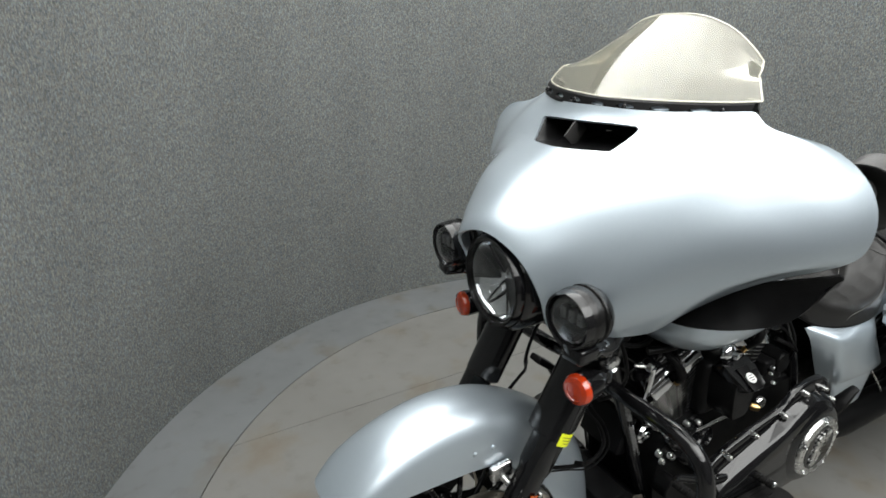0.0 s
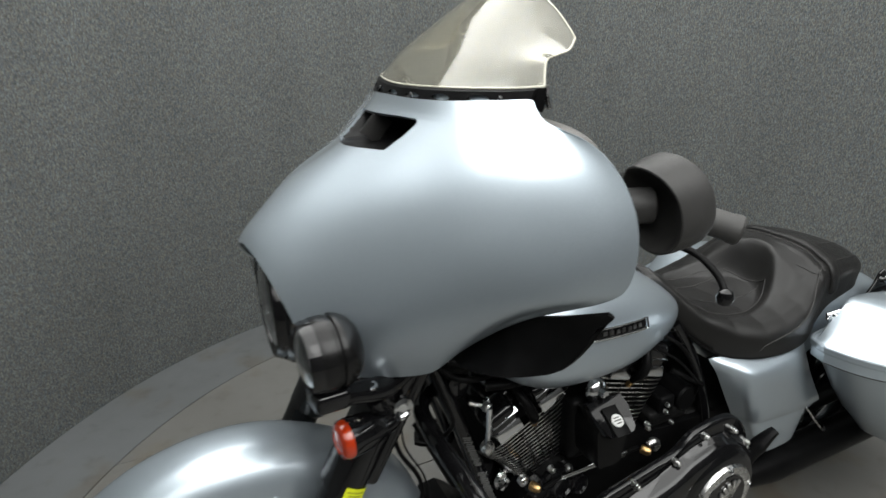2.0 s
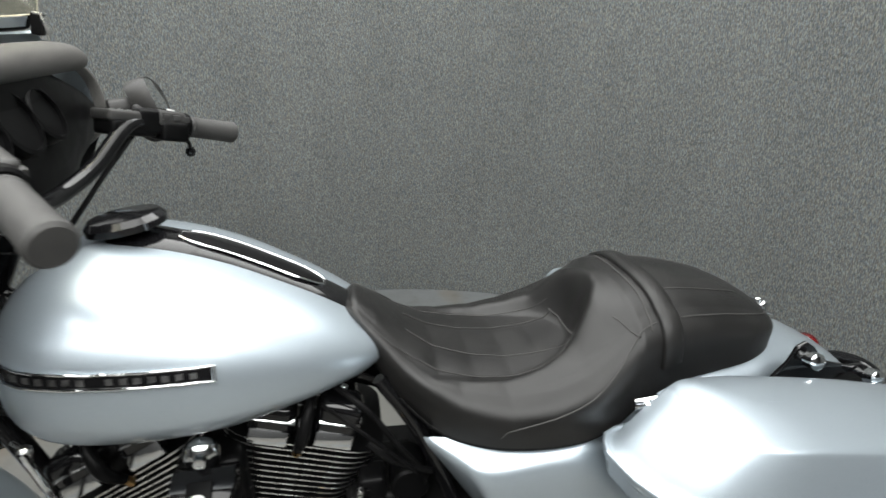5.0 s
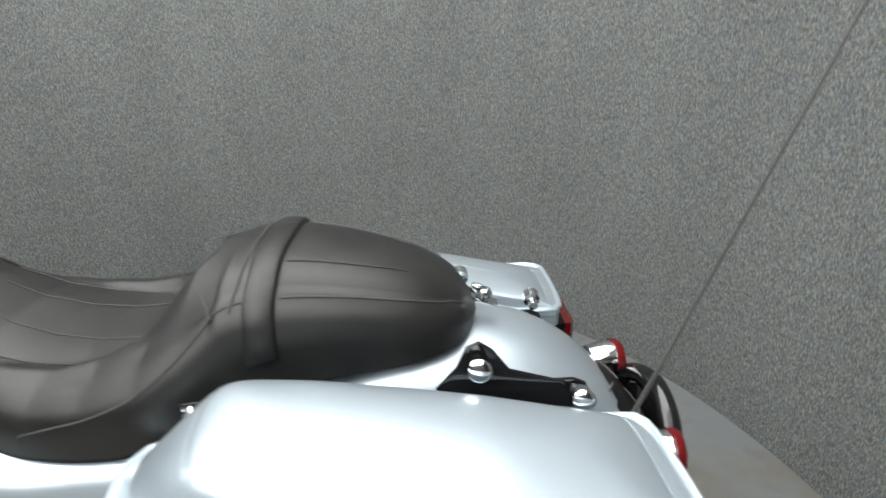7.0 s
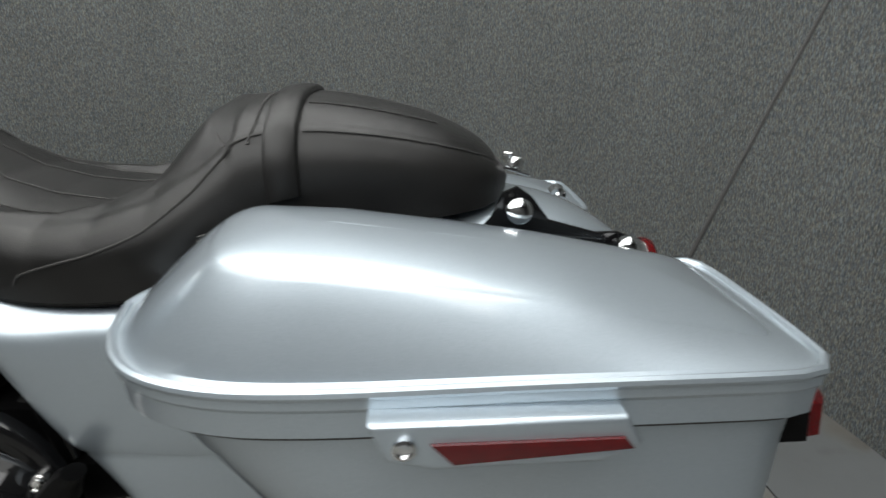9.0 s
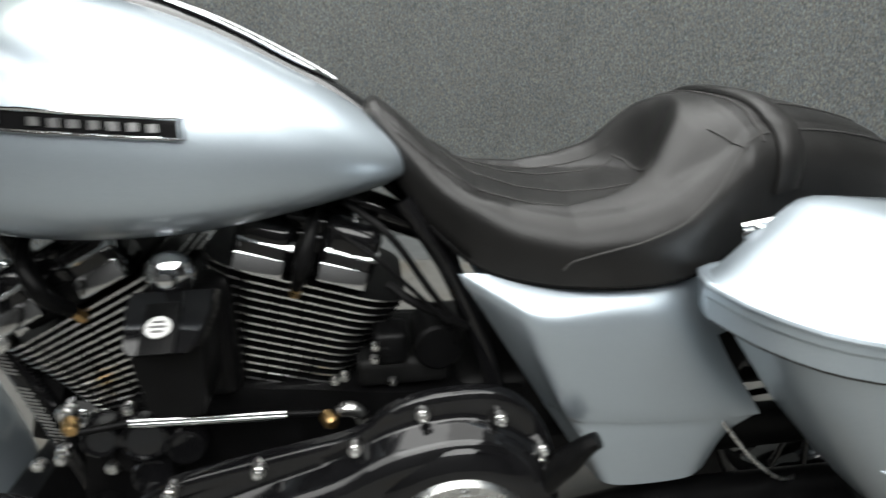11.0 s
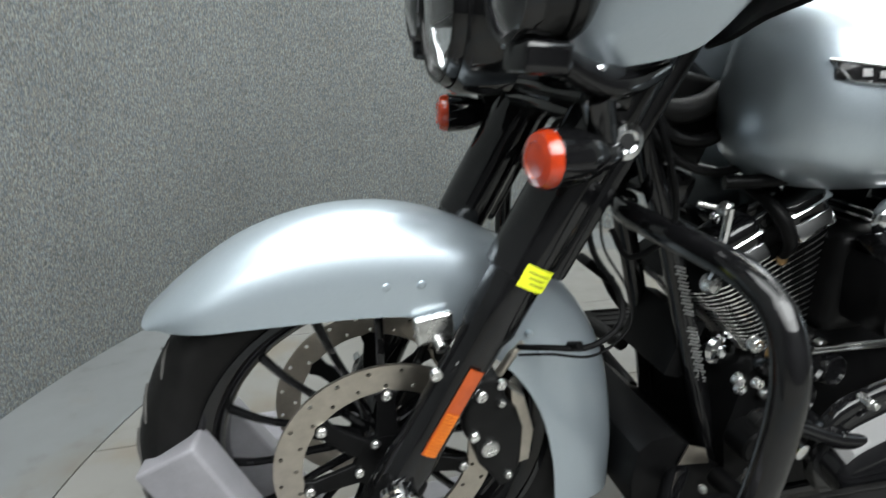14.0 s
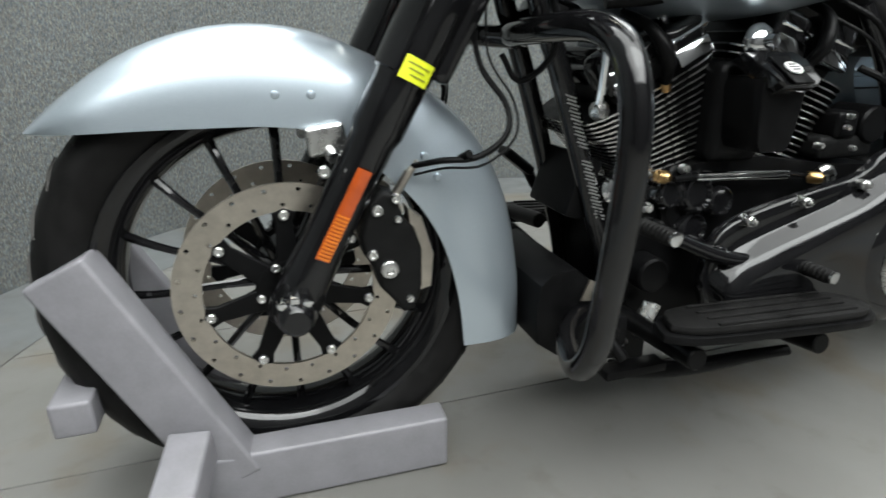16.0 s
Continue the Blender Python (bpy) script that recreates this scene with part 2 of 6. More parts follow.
def box(sx, sy, sz, m=Matrix(), bevel=0.004, segments=2):
    bm = bmesh.new()
    bmesh.ops.create_cube(bm, size=1)
    bmesh.ops.scale(bm, vec=(sx, sy, sz), verts=bm.verts)
    if bevel:
        bmesh.ops.bevel(bm, geom=bm.edges[:], offset=bevel, segments=segments, profile=0.6, affect="EDGES")
    bm.transform(m)
    return bm


def slab(outline, depth, m=Matrix(), bevel=0.003, segments=2):
    """A plate with the given (a, b) outline in its own xy plane, depth thick along z."""
    bm = bmesh.new()
    f = bm.faces.new([bm.verts.new((a, b, 0)) for a, b in outline])
    ext = bmesh.ops.extrude_face_region(bm, geom=[f])
    bmesh.ops.translate(bm, vec=(0, 0, depth), verts=[v for v in ext["geom"] if isinstance(v, bmesh.types.BMVert)])
    bmesh.ops.recalc_face_normals(bm, faces=bm.faces)
    if bevel:
        rims = [e for e in bm.edges if abs(e.verts[0].co.z - e.verts[1].co.z) < 1e-6]
        bmesh.ops.bevel(bm, geom=rims, offset=bevel, segments=segments, profile=0.6, affect="EDGES")
    bm.transform(m)
    return bm


def joined(*parts_):
    bm = bmesh.new()
    for p in parts_:
        me = bpy.data.meshes.new("tmp")
        p.to_mesh(me)
        p.free()
        bm.from_mesh(me)
        bpy.data.meshes.remove(me)
    return bm


def flipped(bm):
    """The mirror image over the machine's middle plane."""
    bm.transform(Matrix.Scale(-1, 4, (0, 1, 0)))
    bmesh.ops.reverse_faces(bm, faces=bm.faces)
    return bm


def mesh_of(name, bm, mats, angle=38, smooth=True):
    bmesh.ops.recalc_face_normals(bm, faces=bm.faces)
    me = bpy.data.meshes.new(name)
    bm.to_mesh(me)
    bm.free()
    for m in mats if isinstance(mats, (list, tuple)) else [mats]:
        me.materials.append(m)
    if smooth:
        me.shade_smooth()
        me.set_sharp_from_angle(angle=radians(angle))
    return me


def part(name, bm, mats, parent, label="", angle=38, smooth=True):
    ob = new(name, mesh_of(name, bm, mats, angle, smooth))
    ob.parent = parent
    if label:
        ob["label"] = label
    return ob


def part_again(ob, m, parent=None):
    """One more piece on the same mesh."""
    c = new(ob.name.split(".")[0], ob.data)
    c.parent, c.matrix_basis = parent or ob.parent, m
    return c


def thing(name, label, category, group="", at=(0, 0, 0)):
    ob = new(name)
    ob.empty_display_size = 0.1
    ob.location = at
    return tagged(ob, label, category, group)


def holed(place, cells, hole, steps=8):
    """A plate of (u, v) cells, each with a round or oval hole through it. place(u, v, w): w 0 front, 1 back."""
    bm = bmesh.new()
    for u0, u1, v0, v1 in cells:
        uc, vc, a, b = (u0 + u1) / 2, (v0 + v1) / 2, (u1 - u0) / 2, (v1 - v0) / 2
        for w in (0, 1):
            ring_o, ring_i = [], []
            for k in range(steps * 2):
                t = math.pi * k / steps
                c, s = math.cos(t), math.sin(t)
                q = 1 / max(abs(c), abs(s))
                ring_o.append(bm.verts.new(place(uc + a * c * q, vc + b * s * q, w)))
                ring_i.append(bm.verts.new(place(uc + hole[0] * c, vc + hole[1] * s, w)))
            n = len(ring_o)
            for k in range(n):
                j = (k + 1) % n
                bm.faces.new((ring_o[k], ring_o[j], ring_i[j], ring_i[k]))
            if w == 0:
                front_i, front_o = ring_i, ring_o
        for k in range(n):
            j = (k + 1) % n
            bm.faces.new((front_i[k], front_i[j], ring_i[j], ring_i[k]))
            bm.faces.new((front_o[k], front_o[j], ring_o[j], ring_o[k]))
    return bm

# ---- the booth: turntable, ring floor, carpeted wall, room ----
CX, CY, WALL_R, TABLE_R = 0.776, 0.04, 1.72, 1.422


def arc_solid(r0, r1, z0, z1, a0, a1, n):
    rings = []
    for k in range(n + 1):
        a = radians(a0 + (a1 - a0) * k / n)
        c, s = math.cos(a), math.sin(a)
        rings.append([(CX + r0 * c, CY + r0 * s, z0), (CX + r1 * c, CY + r1 * s, z0), (CX + r1 * c, CY + r1 * s, z1), (CX + r0 * c, CY + r0 * s, z1)])
    return loft(rings)


def structure(name, bm, mat, label, category, smooth=True):
    return tagged(new(name, mesh_of(name, bm, mat, 30, smooth)), label, category, kind="structure")


structure("wall_curved", arc_solid(WALL_R, WALL_R + 0.06, 0.0, 2.5, -28, 208, 120), CARPET,
                 "curved booth wall covered in heathered grey ribbed carpet", "wall")
ring = structure("floor", joined(arc_solid(TABLE_R + 0.004, WALL_R + 0.02, -0.04, -0.001, 0, 360, 160)), RING,
                 "painted grey floor ring around the turntable", "floor")
structure("ground", box(9, 9, 0.1, pose(CX, CY, -0.096), 0), LINE, "dark subfloor under the turntable and the ring", "floor", False)
turntable = thing("turntable", "round display turntable of pale grey painted boards", "turntable", at=(CX, CY, 0))
turntable["kind"] = "structure"


def table_strip(y0, y1):
    """The part of the round table between two straight joints."""
    a0, a1 = math.asin(max(-1, y0 / TABLE_R)), math.asin(min(1, y1 / TABLE_R))
    right = [(TABLE_R * math.cos(a0 + (a1 - a0) * k / 40), TABLE_R * math.sin(a0 + (a1 - a0) * k / 40)) for k in range(41)]
    return slab(right + [(-a, b) for a, b in right[::-1]], 0.04, pose(0, 0, -0.04), 0.0012, 1)


for y0, y1 in ((-TABLE_R + 0.004, -0.8825), (-0.88, -0.4415), (-0.4385, -0.0012), (0.0012, 0.4385), (0.4415, 0.88), (0.8825, TABLE_R - 0.004)):
    part("board", table_strip(y0, y1), FLOOR, turntable, smooth=False)

structure("floor_room", arc_solid(WALL_R + 0.02, 4.4, -0.04, -0.004, 150, 390, 80), FLOOR, "painted grey floor of the room beyond the booth", "floor")
# Unseen room walls, added dark to keep reflections on the bike low.
for nm, m, sx, sy in (("wall_south", pose(CX, -3.6, 1.4), 8.2, 0.1), ("wall_north", pose(CX, 3.6, 1.4), 8.2, 0.1)):
    structure(nm, box(sx, sy, 2.8, m, 0), ROOM, "plain room wall out of view, dark to tone reflections", "wall", False)
for nm, m in (("wall_west", pose(CX - 4.0, 0, 1.4)), ("wall_east", pose(CX + 4.0, 0, 1.4))):
    structure(nm, box(0.1, 7.0, 2.8, m, 0), ROOM, "plain room wall out of view, dark to tone reflections", "wall", False)
structure("ceiling", box(8.2, 7.4, 0.1, pose(CX, 0, 2.86), 0), CEILING, "plain white ceiling over the booth", "ceiling", False)
for px, py, sx, sy in PANELS:
    light = thing("ceiling_light", "assumed flat white ceiling light panel in a thin frame, out of view", "ceiling light", "ceiling lights", (px, py, PANEL_Z))
    part("frame", joined(box(sx, 0.006, 0.06, pose(0, sy / 2 - 0.003, 0.032)), box(sx, 0.006, 0.06, pose(0, -sy / 2 + 0.003, 0.032)),
                         box(0.006, sy - 0.014, 0.06, pose(sx / 2 - 0.003, 0, 0.032)), box(0.006, sy - 0.014, 0.06, pose(-sx / 2 + 0.003, 0, 0.032)),
                         rod((0, 0, 0.05), (0, 0, 0.2), 0.012)), CEILING, light)
    part("diffuser", box(sx - 0.014, sy - 0.014, 0.012, pose(0, 0, 0.03), 0), DIFFUSER, light, "glowing white diffuser", smooth=False)

# ---- the motorcycle: nose to -x, axle of the front wheel over the origin ----
bike = thing("motorcycle", "silver touring motorcycle with batwing fairing, black engine and hard bags", "motorcycle")
AXLE = 0.318


def bolt(p, axis, r=0.008, h=0.006):
    """A round head with a hex recess rim."""
    return revolve([(r, 0), (r, h * 0.75), (r * 0.8, h), (r * 0.5, h), (r * 0.42, h * 0.55), (0.0005, h * 0.5)], p, axis, 12)


# wheels
def wheel(x, name, tyre_w, rim_r, spokes):
    hub = part(name, joined(
        revolve([(0.034, -0.075), (0.04, -0.06), (0.032, -0.03), (0.03, 0.03), (0.04, 0.06), (0.034, 0.075)], (x, 0, AXLE), (0, 1, 0), 28)), GLOSS, bike, "black cast wheel")
    w = tyre_w / 2
    barrel = [(rim_r + 0.004, -w * 0.86), (rim_r + 0.008, -w * 0.8), (rim_r - 0.006, -w * 0.72), (rim_r - 0.02, -w * 0.45), (rim_r - 0.026, 0),
              (rim_r - 0.02, w * 0.45), (rim_r - 0.006, w * 0.72), (rim_r + 0.008, w * 0.8), (rim_r + 0.004, w * 0.86)]
    inner = [(r - 0.008, h) for r, h in barrel[::-1]]
    ringp = barrel + inner
    part("rim", loft([[Vector((x + r * math.cos(a), h, AXLE + r * math.sin(a))) for r, h in ringp] for a in [2 * math.pi * k / 72 for k in range(73)]], caps=False), GLOSS, hub)
    R = 0.319
    prof = [(rim_r + 0.004, -w * 0.8), (rim_r + 0.012, -w * 0.93), (rim_r + 0.04, -w), (R - 0.028, -w * 0.98), (R - 0.012, -w * 0.78), (R - 0.003, -w * 0.42), (R, 0)]
    prof += [(r, -h) for r, h in prof[-2::-1]]
    part("tyre", loft([[Vector((x + r * math.cos(a), h, AXLE + r * math.sin(a))) for r, h in prof] for a in [2 * math.pi * k / 96 for k in range(97)]], caps=False), RUBBER, hub, "black rubber road tyre")
    grooves = []
    for k in range(30):
        for sgn in (-1, 1):
            a0 = 2 * math.pi * (k + (0.5 if sgn > 0 else 0)) / 30
            pts = [(x + (R - dr) * math.cos(a0 + da), sgn * w * f, AXLE + (R - dr) * math.sin(a0 + da)) for f, da, dr in ((0.25, 0.0, -0.0006), (0.55, 0.05, 0.0045), (0.8, 0.1, 0.0125))]
            grooves.append(tube(pts, [0.0012, 0.0026, 0.0012], 5, 6))
    part("tread_groove", joined(*grooves), LINE, hub)["kind"] = "stuff"
    one = None
    for k in range(spokes):
        a = 2 * math.pi * k / spokes + math.pi / 2
        m = pose(x, 0, AXLE) @ Matrix.Rotation(-a, 4, "Y")
        if one is None:
            one = part("spoke", joined(tube([(0.03, -0.02, 0.004), (0.1, -0.03, 0.0), (0.17, -0.036, 0.0), (rim_r - 0.014, -0.02, 0.0)], [0.0085, 0.0065, 0.006, 0.008], 8, 12, 0.85),
                                       rod((rim_r - 0.03, -0.02, 0), (rim_r - 0.008, -0.016, 0), 0.0085, 10)), GLOSS, hub)
            one.matrix_basis = m
        else:
            part_again(one, m)
    return hub


front = wheel(0.0, "front_wheel", 0.132, 0.243, 16)
wheel(1.625, "rear_wheel", 0.18, 0.21, 16)


def disc(y, sgn):
    """A floating brake disc: drilled steel band, black spider, bobbins."""
    r0, r1, thick = 0.113, 0.150, 0.005

    def place(u, v, w):
        r = r0 + (r1 - r0) * v
        return (r * math.cos(u), y + (w - 0.5) * thick, AXLE + r * math.sin(u))
    n = 42
    cells = [(2 * math.pi * k / n, 2 * math.pi * (k + 1) / n, lo, hi) for k in range(n) for lo, hi in (((0.0, 0.56), (0.56, 1.0)) if k % 2 else ((0.0, 0.44), (0.44, 1.0)))]
    keep = []
    holes = holed(place, [c for i, c in enumerate(cells) if i % 2 == (i // 2) % 2], (0.024, 0.085), 4)
    for u0, u1, lo, hi in [c for i, c in enumerate(cells) if i % 2 != (i // 2) % 2]:
        keep.append(loft([[place(u0 + (u1 - u0) * t, lo, 0), place(u0 + (u1 - u0) * t, hi, 0), place(u0 + (u1 - u0) * t, hi, 1), place(u0 + (u1 - u0) * t, lo, 1)] for t in (0, 0.5, 1)], caps=False))
    band = joined(holes, *keep)
    bmesh.ops.remove_doubles(band, verts=band.verts, dist=0.0004)
    part("brake_disc", band, STEEL, front, "drilled bare steel brake disc on a black spider", smooth=False)
    star = []
    for k in range(7):
        a = 2 * math.pi * k / 7 + math.pi / 2
        for r, w in ((0.044, -0.36), (0.07, -0.19), (0.098, -0.115), (0.112, -0.14), (0.117, 0.0), (0.112, 0.14), (0.098, 0.115), (0.07, 0.19), (0.044, 0.36)):
            star.append((r * math.cos(a + w), r * math.sin(a + w)))
    arms = [slab(star, 0.008, pose(0, y + 0.004, AXLE) @ pose(0, 0, 0, 90), 0.0012, 1)]
    arms.append(revolve([(0.03, -0.006), (0.045, -0.005), (0.047, 0.005), (0.03, 0.006)], (0, y, AXLE), (0, 1, 0), 28))
    part("disc_carrier", joined(*arms), SATIN, front)
    for k in range(7):
        a = 2 * math.pi * k / 7 + math.pi / 2
        part("disc_bolt", bolt((0.108 * math.cos(a), y + sgn * 0.004, AXLE + 0.108 * math.sin(a)), (0, sgn, 0), 0.0068, 0.006), ALLOY, front, "bright disc bolt")
    for k in range(5):
        a = 2 * math.pi * (k + 0.35) / 5 + math.pi / 2
        part("hub_bolt", bolt((0.04 * math.cos(a), y + sgn * 0.005, AXLE + 0.04 * math.sin(a)), (0, sgn, 0), 0.0062, 0.006), ALLOY, front)


disc(-0.078, -1)
disc(0.078, 1)

# front mudguard
outer_line = [(-0.282, 0.540), (-0.235, 0.580), (-0.165, 0.626), (-0.09, 0.652), (-0.02, 0.660), (0.054, 0.652), (0.135, 0.622), (0.215, 0.575), (0.286, 0.508), (0.335, 0.415), (0.361, 0.290), (0.366, 0.188)]
edge_line = [(-0.262, 0.538), (-0.205, 0.540), (-0.15, 0.541), (-0.08, 0.541), (-0.015, 0.540), (0.04, 0.533), (0.085, 0.512), (0.130, 0.475), (0.180, 0.425), (0.217, 0.360), (0.240, 0.275), (0.249, 0.193)]
oc, ec = spline(outer_line, 44), spline(edge_line, 44)
rows = []
for k in range(44):
    f = k / 43
    half = 0.0845 + 0.005 * f
    half *= 1 - 0.35 * max(0, 1 - f / 0.1) ** 2
    half -= 0.004 * math.exp(-((f - 0.52) / 0.11) ** 2)
    row = []
    for j in range(25):
        a = math.pi * j / 24
        s, c = abs(math.sin(a)) ** 0.72, math.copysign(abs(math.cos(a)) ** 0.72, math.cos(a))
        q = ec[k] + (oc[k] - ec[k]) * s
        row.append((q[0], -half * c, q[1]))
    rows.append(row)
fender = part("front_mudguard", sheet(rows, 0.004), PAINT, bike, "silver painted front mudguard")
for x, z in ((0.004, 0.577), (0.047, 0.576), (0.190, 0.492), (0.208, 0.462)):
    for side in (-1, 1):
        y = 0.083 if z > 0.55 else 0.0875
        part("rivet", revolve([(0.0055, -0.004), (0.0055, 0.001), (0.004, 0.003), (0.001, 0.0038)], (x, side * y, z), (0, side, 0), 12), PAINT, fender)
for side in (-1, 1):
    part("fork_bracket", joined(box(0.050, 0.014, 0.038, pose(0.060, side * 0.095, 0.522, 0, -8, 0), 0.0065, 4), rod((0.06, side * 0.09, 0.512), (0.066, side * 0.115, 0.502), 0.008)), ALLOY, fender, "bright mudguard bracket")

# fork
FX = lambda z: 0.012 + (z - 0.34) * 0.545
for side in (-1, 1):
    y = side * 0.127
    lower = part("fork_leg", revolve([(0.022, -0.02), (0.03, 0.0), (0.032, 0.05), (0.029, 0.09), (0.029, 0.235), (0.0335, 0.25), (0.0335, 0.36)], (FX(0.318), y, 0.318), (0.545, 0, 1), 28), GLOSS, bike, "black lower fork leg")
    part("axle_clamp", joined(box(0.06, 0.05, 0.06, pose(FX(0.325), y, 0.322, 0, 28, 0), 0.014, 3)), SATIN, lower)
    part("axle_nut", joined(revolve([(0.024, 0), (0.026, 0.012), (0.02, 0.03), (0.015, 0.034)], (0, y + side * 0.022, AXLE), (0, side, 0), 24)), GLOSS, lower)
    part("nut_cap", joined(*[box(0.011, 0.024, 0.010, pose(0.0265 * math.sin(a), y + side * 0.038, AXLE + 0.0265 * math.cos(a), 0, math.degrees(a), 0), 0.003) for a in (-0.62, 0, 0.62)]), CHROME, lower, "bright castellated axle nut cap")
    cover = part("fork_cover", revolve([(0.0335, 0.0), (0.037, 0.004), (0.0375, 0.05), (0.037, 0.22), (0.035, 0.36)], (FX(0.595), 0, 0.595), (0.545, 0, 1), 28), GLOSS, bike, "gloss black upper fork cover")
    cover.data.transform(Matrix.Translation((0, y - side * 0.009, 0)) @ Matrix.Scale(1.25, 4, (0, 1, 0)))
    part("fork_stay", joined(box(0.026, 0.03, 0.40, pose(FX(0.77) + 0.044, y, 0.765, 0, 28.6, 0), 0.012, 4)), GLOSS, cover)
    part("fork_cap", revolve([(0.02, 0), (0.019, 0.01), (0.012, 0.012), (0.009, 0.009)], (0.241, y + side * 0.048, 0.757), (0.1, side, 0.05), 18), CHROME, cover, "bright round cap screw")
    part("stay_cap", revolve([(0.016, 0), (0.015, 0.008), (0.01, 0.01), (0.007, 0.006)], (FX(0.90), y + side * 0.036, 0.90), (0.1, side, 0.05), 18), CHROME, cover, "bright round cap screw")
    d = Vector((0.545, 0, 1)).normalized()
    strip = []
    for k in range(9):
        z = 0.386 + 0.0135 * k
        rr = 0.031
        strip.append([(FX(z) + rr * math.sin(t) * 0.9, y + side * (rr + 0.0035) * math.cos(t), z - rr * math.sin(t) * 0.45) for t in (-0.3, -0.15, 0, 0.15, 0.3)])
    part("reflector", sheet(strip, 0.0025), REFLECTOR, lower, "long amber side reflector")
    for k in range(13):
        z = 0.388 + 0.0042 * k
        rib = [[(FX(zz) + 0.031 * math.sin(t) * 0.9, y + side * 0.0372 * math.cos(t), zz - 0.031 * math.sin(t) * 0.45) for t in (-0.27, 0, 0.27)] for zz in (z, z + 0.0026)]
        part("reflector_rib", sheet(rib, 0.001), AMBER, lower)
    if side < 0:
        tag = [[(FX(z) + 0.0385 * math.sin(t) * 0.88, y - 0.0392 * math.cos(t), z - 0.0385 * math.sin(t) * 0.45) for t in np.linspace(-0.40, 0.62, 8)] for z in (0.594, 0.606, 0.618)]
        part("sticker", sheet(tag, 0.0006), YELLOW, cover, "yellow inspection sticker with unreadable print")
        for row_i, z in enumerate((0.6115, 0.606, 0.6005)):
            bars = [[(FX(zz) + 0.0391 * math.sin(t) * 0.88, y - 0.0398 * math.cos(t), zz - 0.0391 * math.sin(t) * 0.45) for t in np.linspace(-0.28 + 0.1 * row_i, 0.48 - 0.12 * (row_i % 2), 7)] for zz in (z - 0.0008, z + 0.0008)]
            part("print_bar", sheet(bars, 0.0003), INK, cover)
part("front_axle", rod((0, -0.14, AXLE), (0, 0.14, AXLE), 0.0125), STEEL, bike)
part("lower_yoke", joined(box(0.09, 0.25, 0.05, pose(FX(0.76) + 0.02, 0, 0.775, 0, 28, 0), 0.014, 3), box(0.08, 0.25, 0.035, pose(FX(0.93) + 0.02, 0, 0.935, 0, 28, 0), 0.012, 3),
                          rod((0.30, 0, 0.72), (0.42, 0, 0.95), 0.03, 20)), GLOSS, bike, "gloss black fork yokes")

# brake calipers and hoses
for side in (-1, 1):
    y = side * 0.098
    body = part("brake_caliper", slab([(0.092, 0.398), (0.106, 0.446), (0.124, 0.458), (0.140, 0.452), (0.152, 0.418), (0.166, 0.402), (0.176, 0.372), (0.175, 0.318), (0.164, 0.284), (0.148, 0.280), (0.134, 0.300), (0.116, 0.322), (0.108, 0.352), (0.096, 0.372)], 0.046,
                                      Matrix(((1, 0, 0, 0), (0, 0, 1, y - 0.023), (0, 1, 0, 0), (0, 0, 0, 1))), 0.008, 3), WRINKLE, bike, "wrinkle black brake caliper")
    part("caliper_insert", slab([(0.158, 0.430), (0.178, 0.414), (0.194, 0.36), (0.190, 0.312), (0.172, 0.308), (0.166, 0.36)], 0.03, Matrix(((1, 0, 0, 0), (0, 0, 1, y - 0.015), (0, 1, 0, 0), (0, 0, 0, 1))), 0.003), STEEL, body, "bare ribbed metal caliper insert")
    for x, z, r in ((0.107, 0.372, 0.0075), (0.129, 0.349, 0.0125), (0.115, 0.432, 0.008), (0.140, 0.446, 0.007), (0.156, 0.302, 0.0055), (0.142, 0.418, 0.005)):
        part("caliper_bolt", bolt((x, y + side * 0.022, z), (0, side, 0), r, 0.007), ALLOY, body)
    for x, z in ((0.036, 0.494),):
        part("leg_bolt", bolt((x + 0.012, side * 0.152, z), (0, side, 0), 0.0075, 0.008), ALLOY, body)
    part("banjo", joined(rod((0.145, y, 0.445), (0.165, y - 0.0, 0.475), 0.006), rod((0.165, y, 0.475), (0.178, y, 0.488), 0.0045)), STEEL, body, "bare metal hose union")
    hose = part("brake_hose", tube([(0.17, y, 0.482), (0.20, side * 0.125, 0.492), (0.245, side * 0.145, 0.498), (0.282, side * 0.148, 0.525), (0.288, side * 0.13, 0.56), (0.262, side * 0.10, 0.61), (0.262, side * 0.08, 0.68), (0.29, side * 0.06, 0.78)], 0.0042, 8, 40), SATIN, bike, "thin black brake hose")
    part("second_line", tube([(0.172, y, 0.47), (0.205, side * 0.125, 0.482), (0.25, side * 0.15, 0.488), (0.292, side * 0.153, 0.522), (0.296, side * 0.135, 0.565), (0.272, side * 0.105, 0.62), (0.275, side * 0.085, 0.70)], 0.0018, 8, 36), SATIN, hose)
    part("hose_clip", rod((0.226, side * 0.13, 0.494), (0.232, side * 0.148, 0.503), 0.006), SATIN, hose)

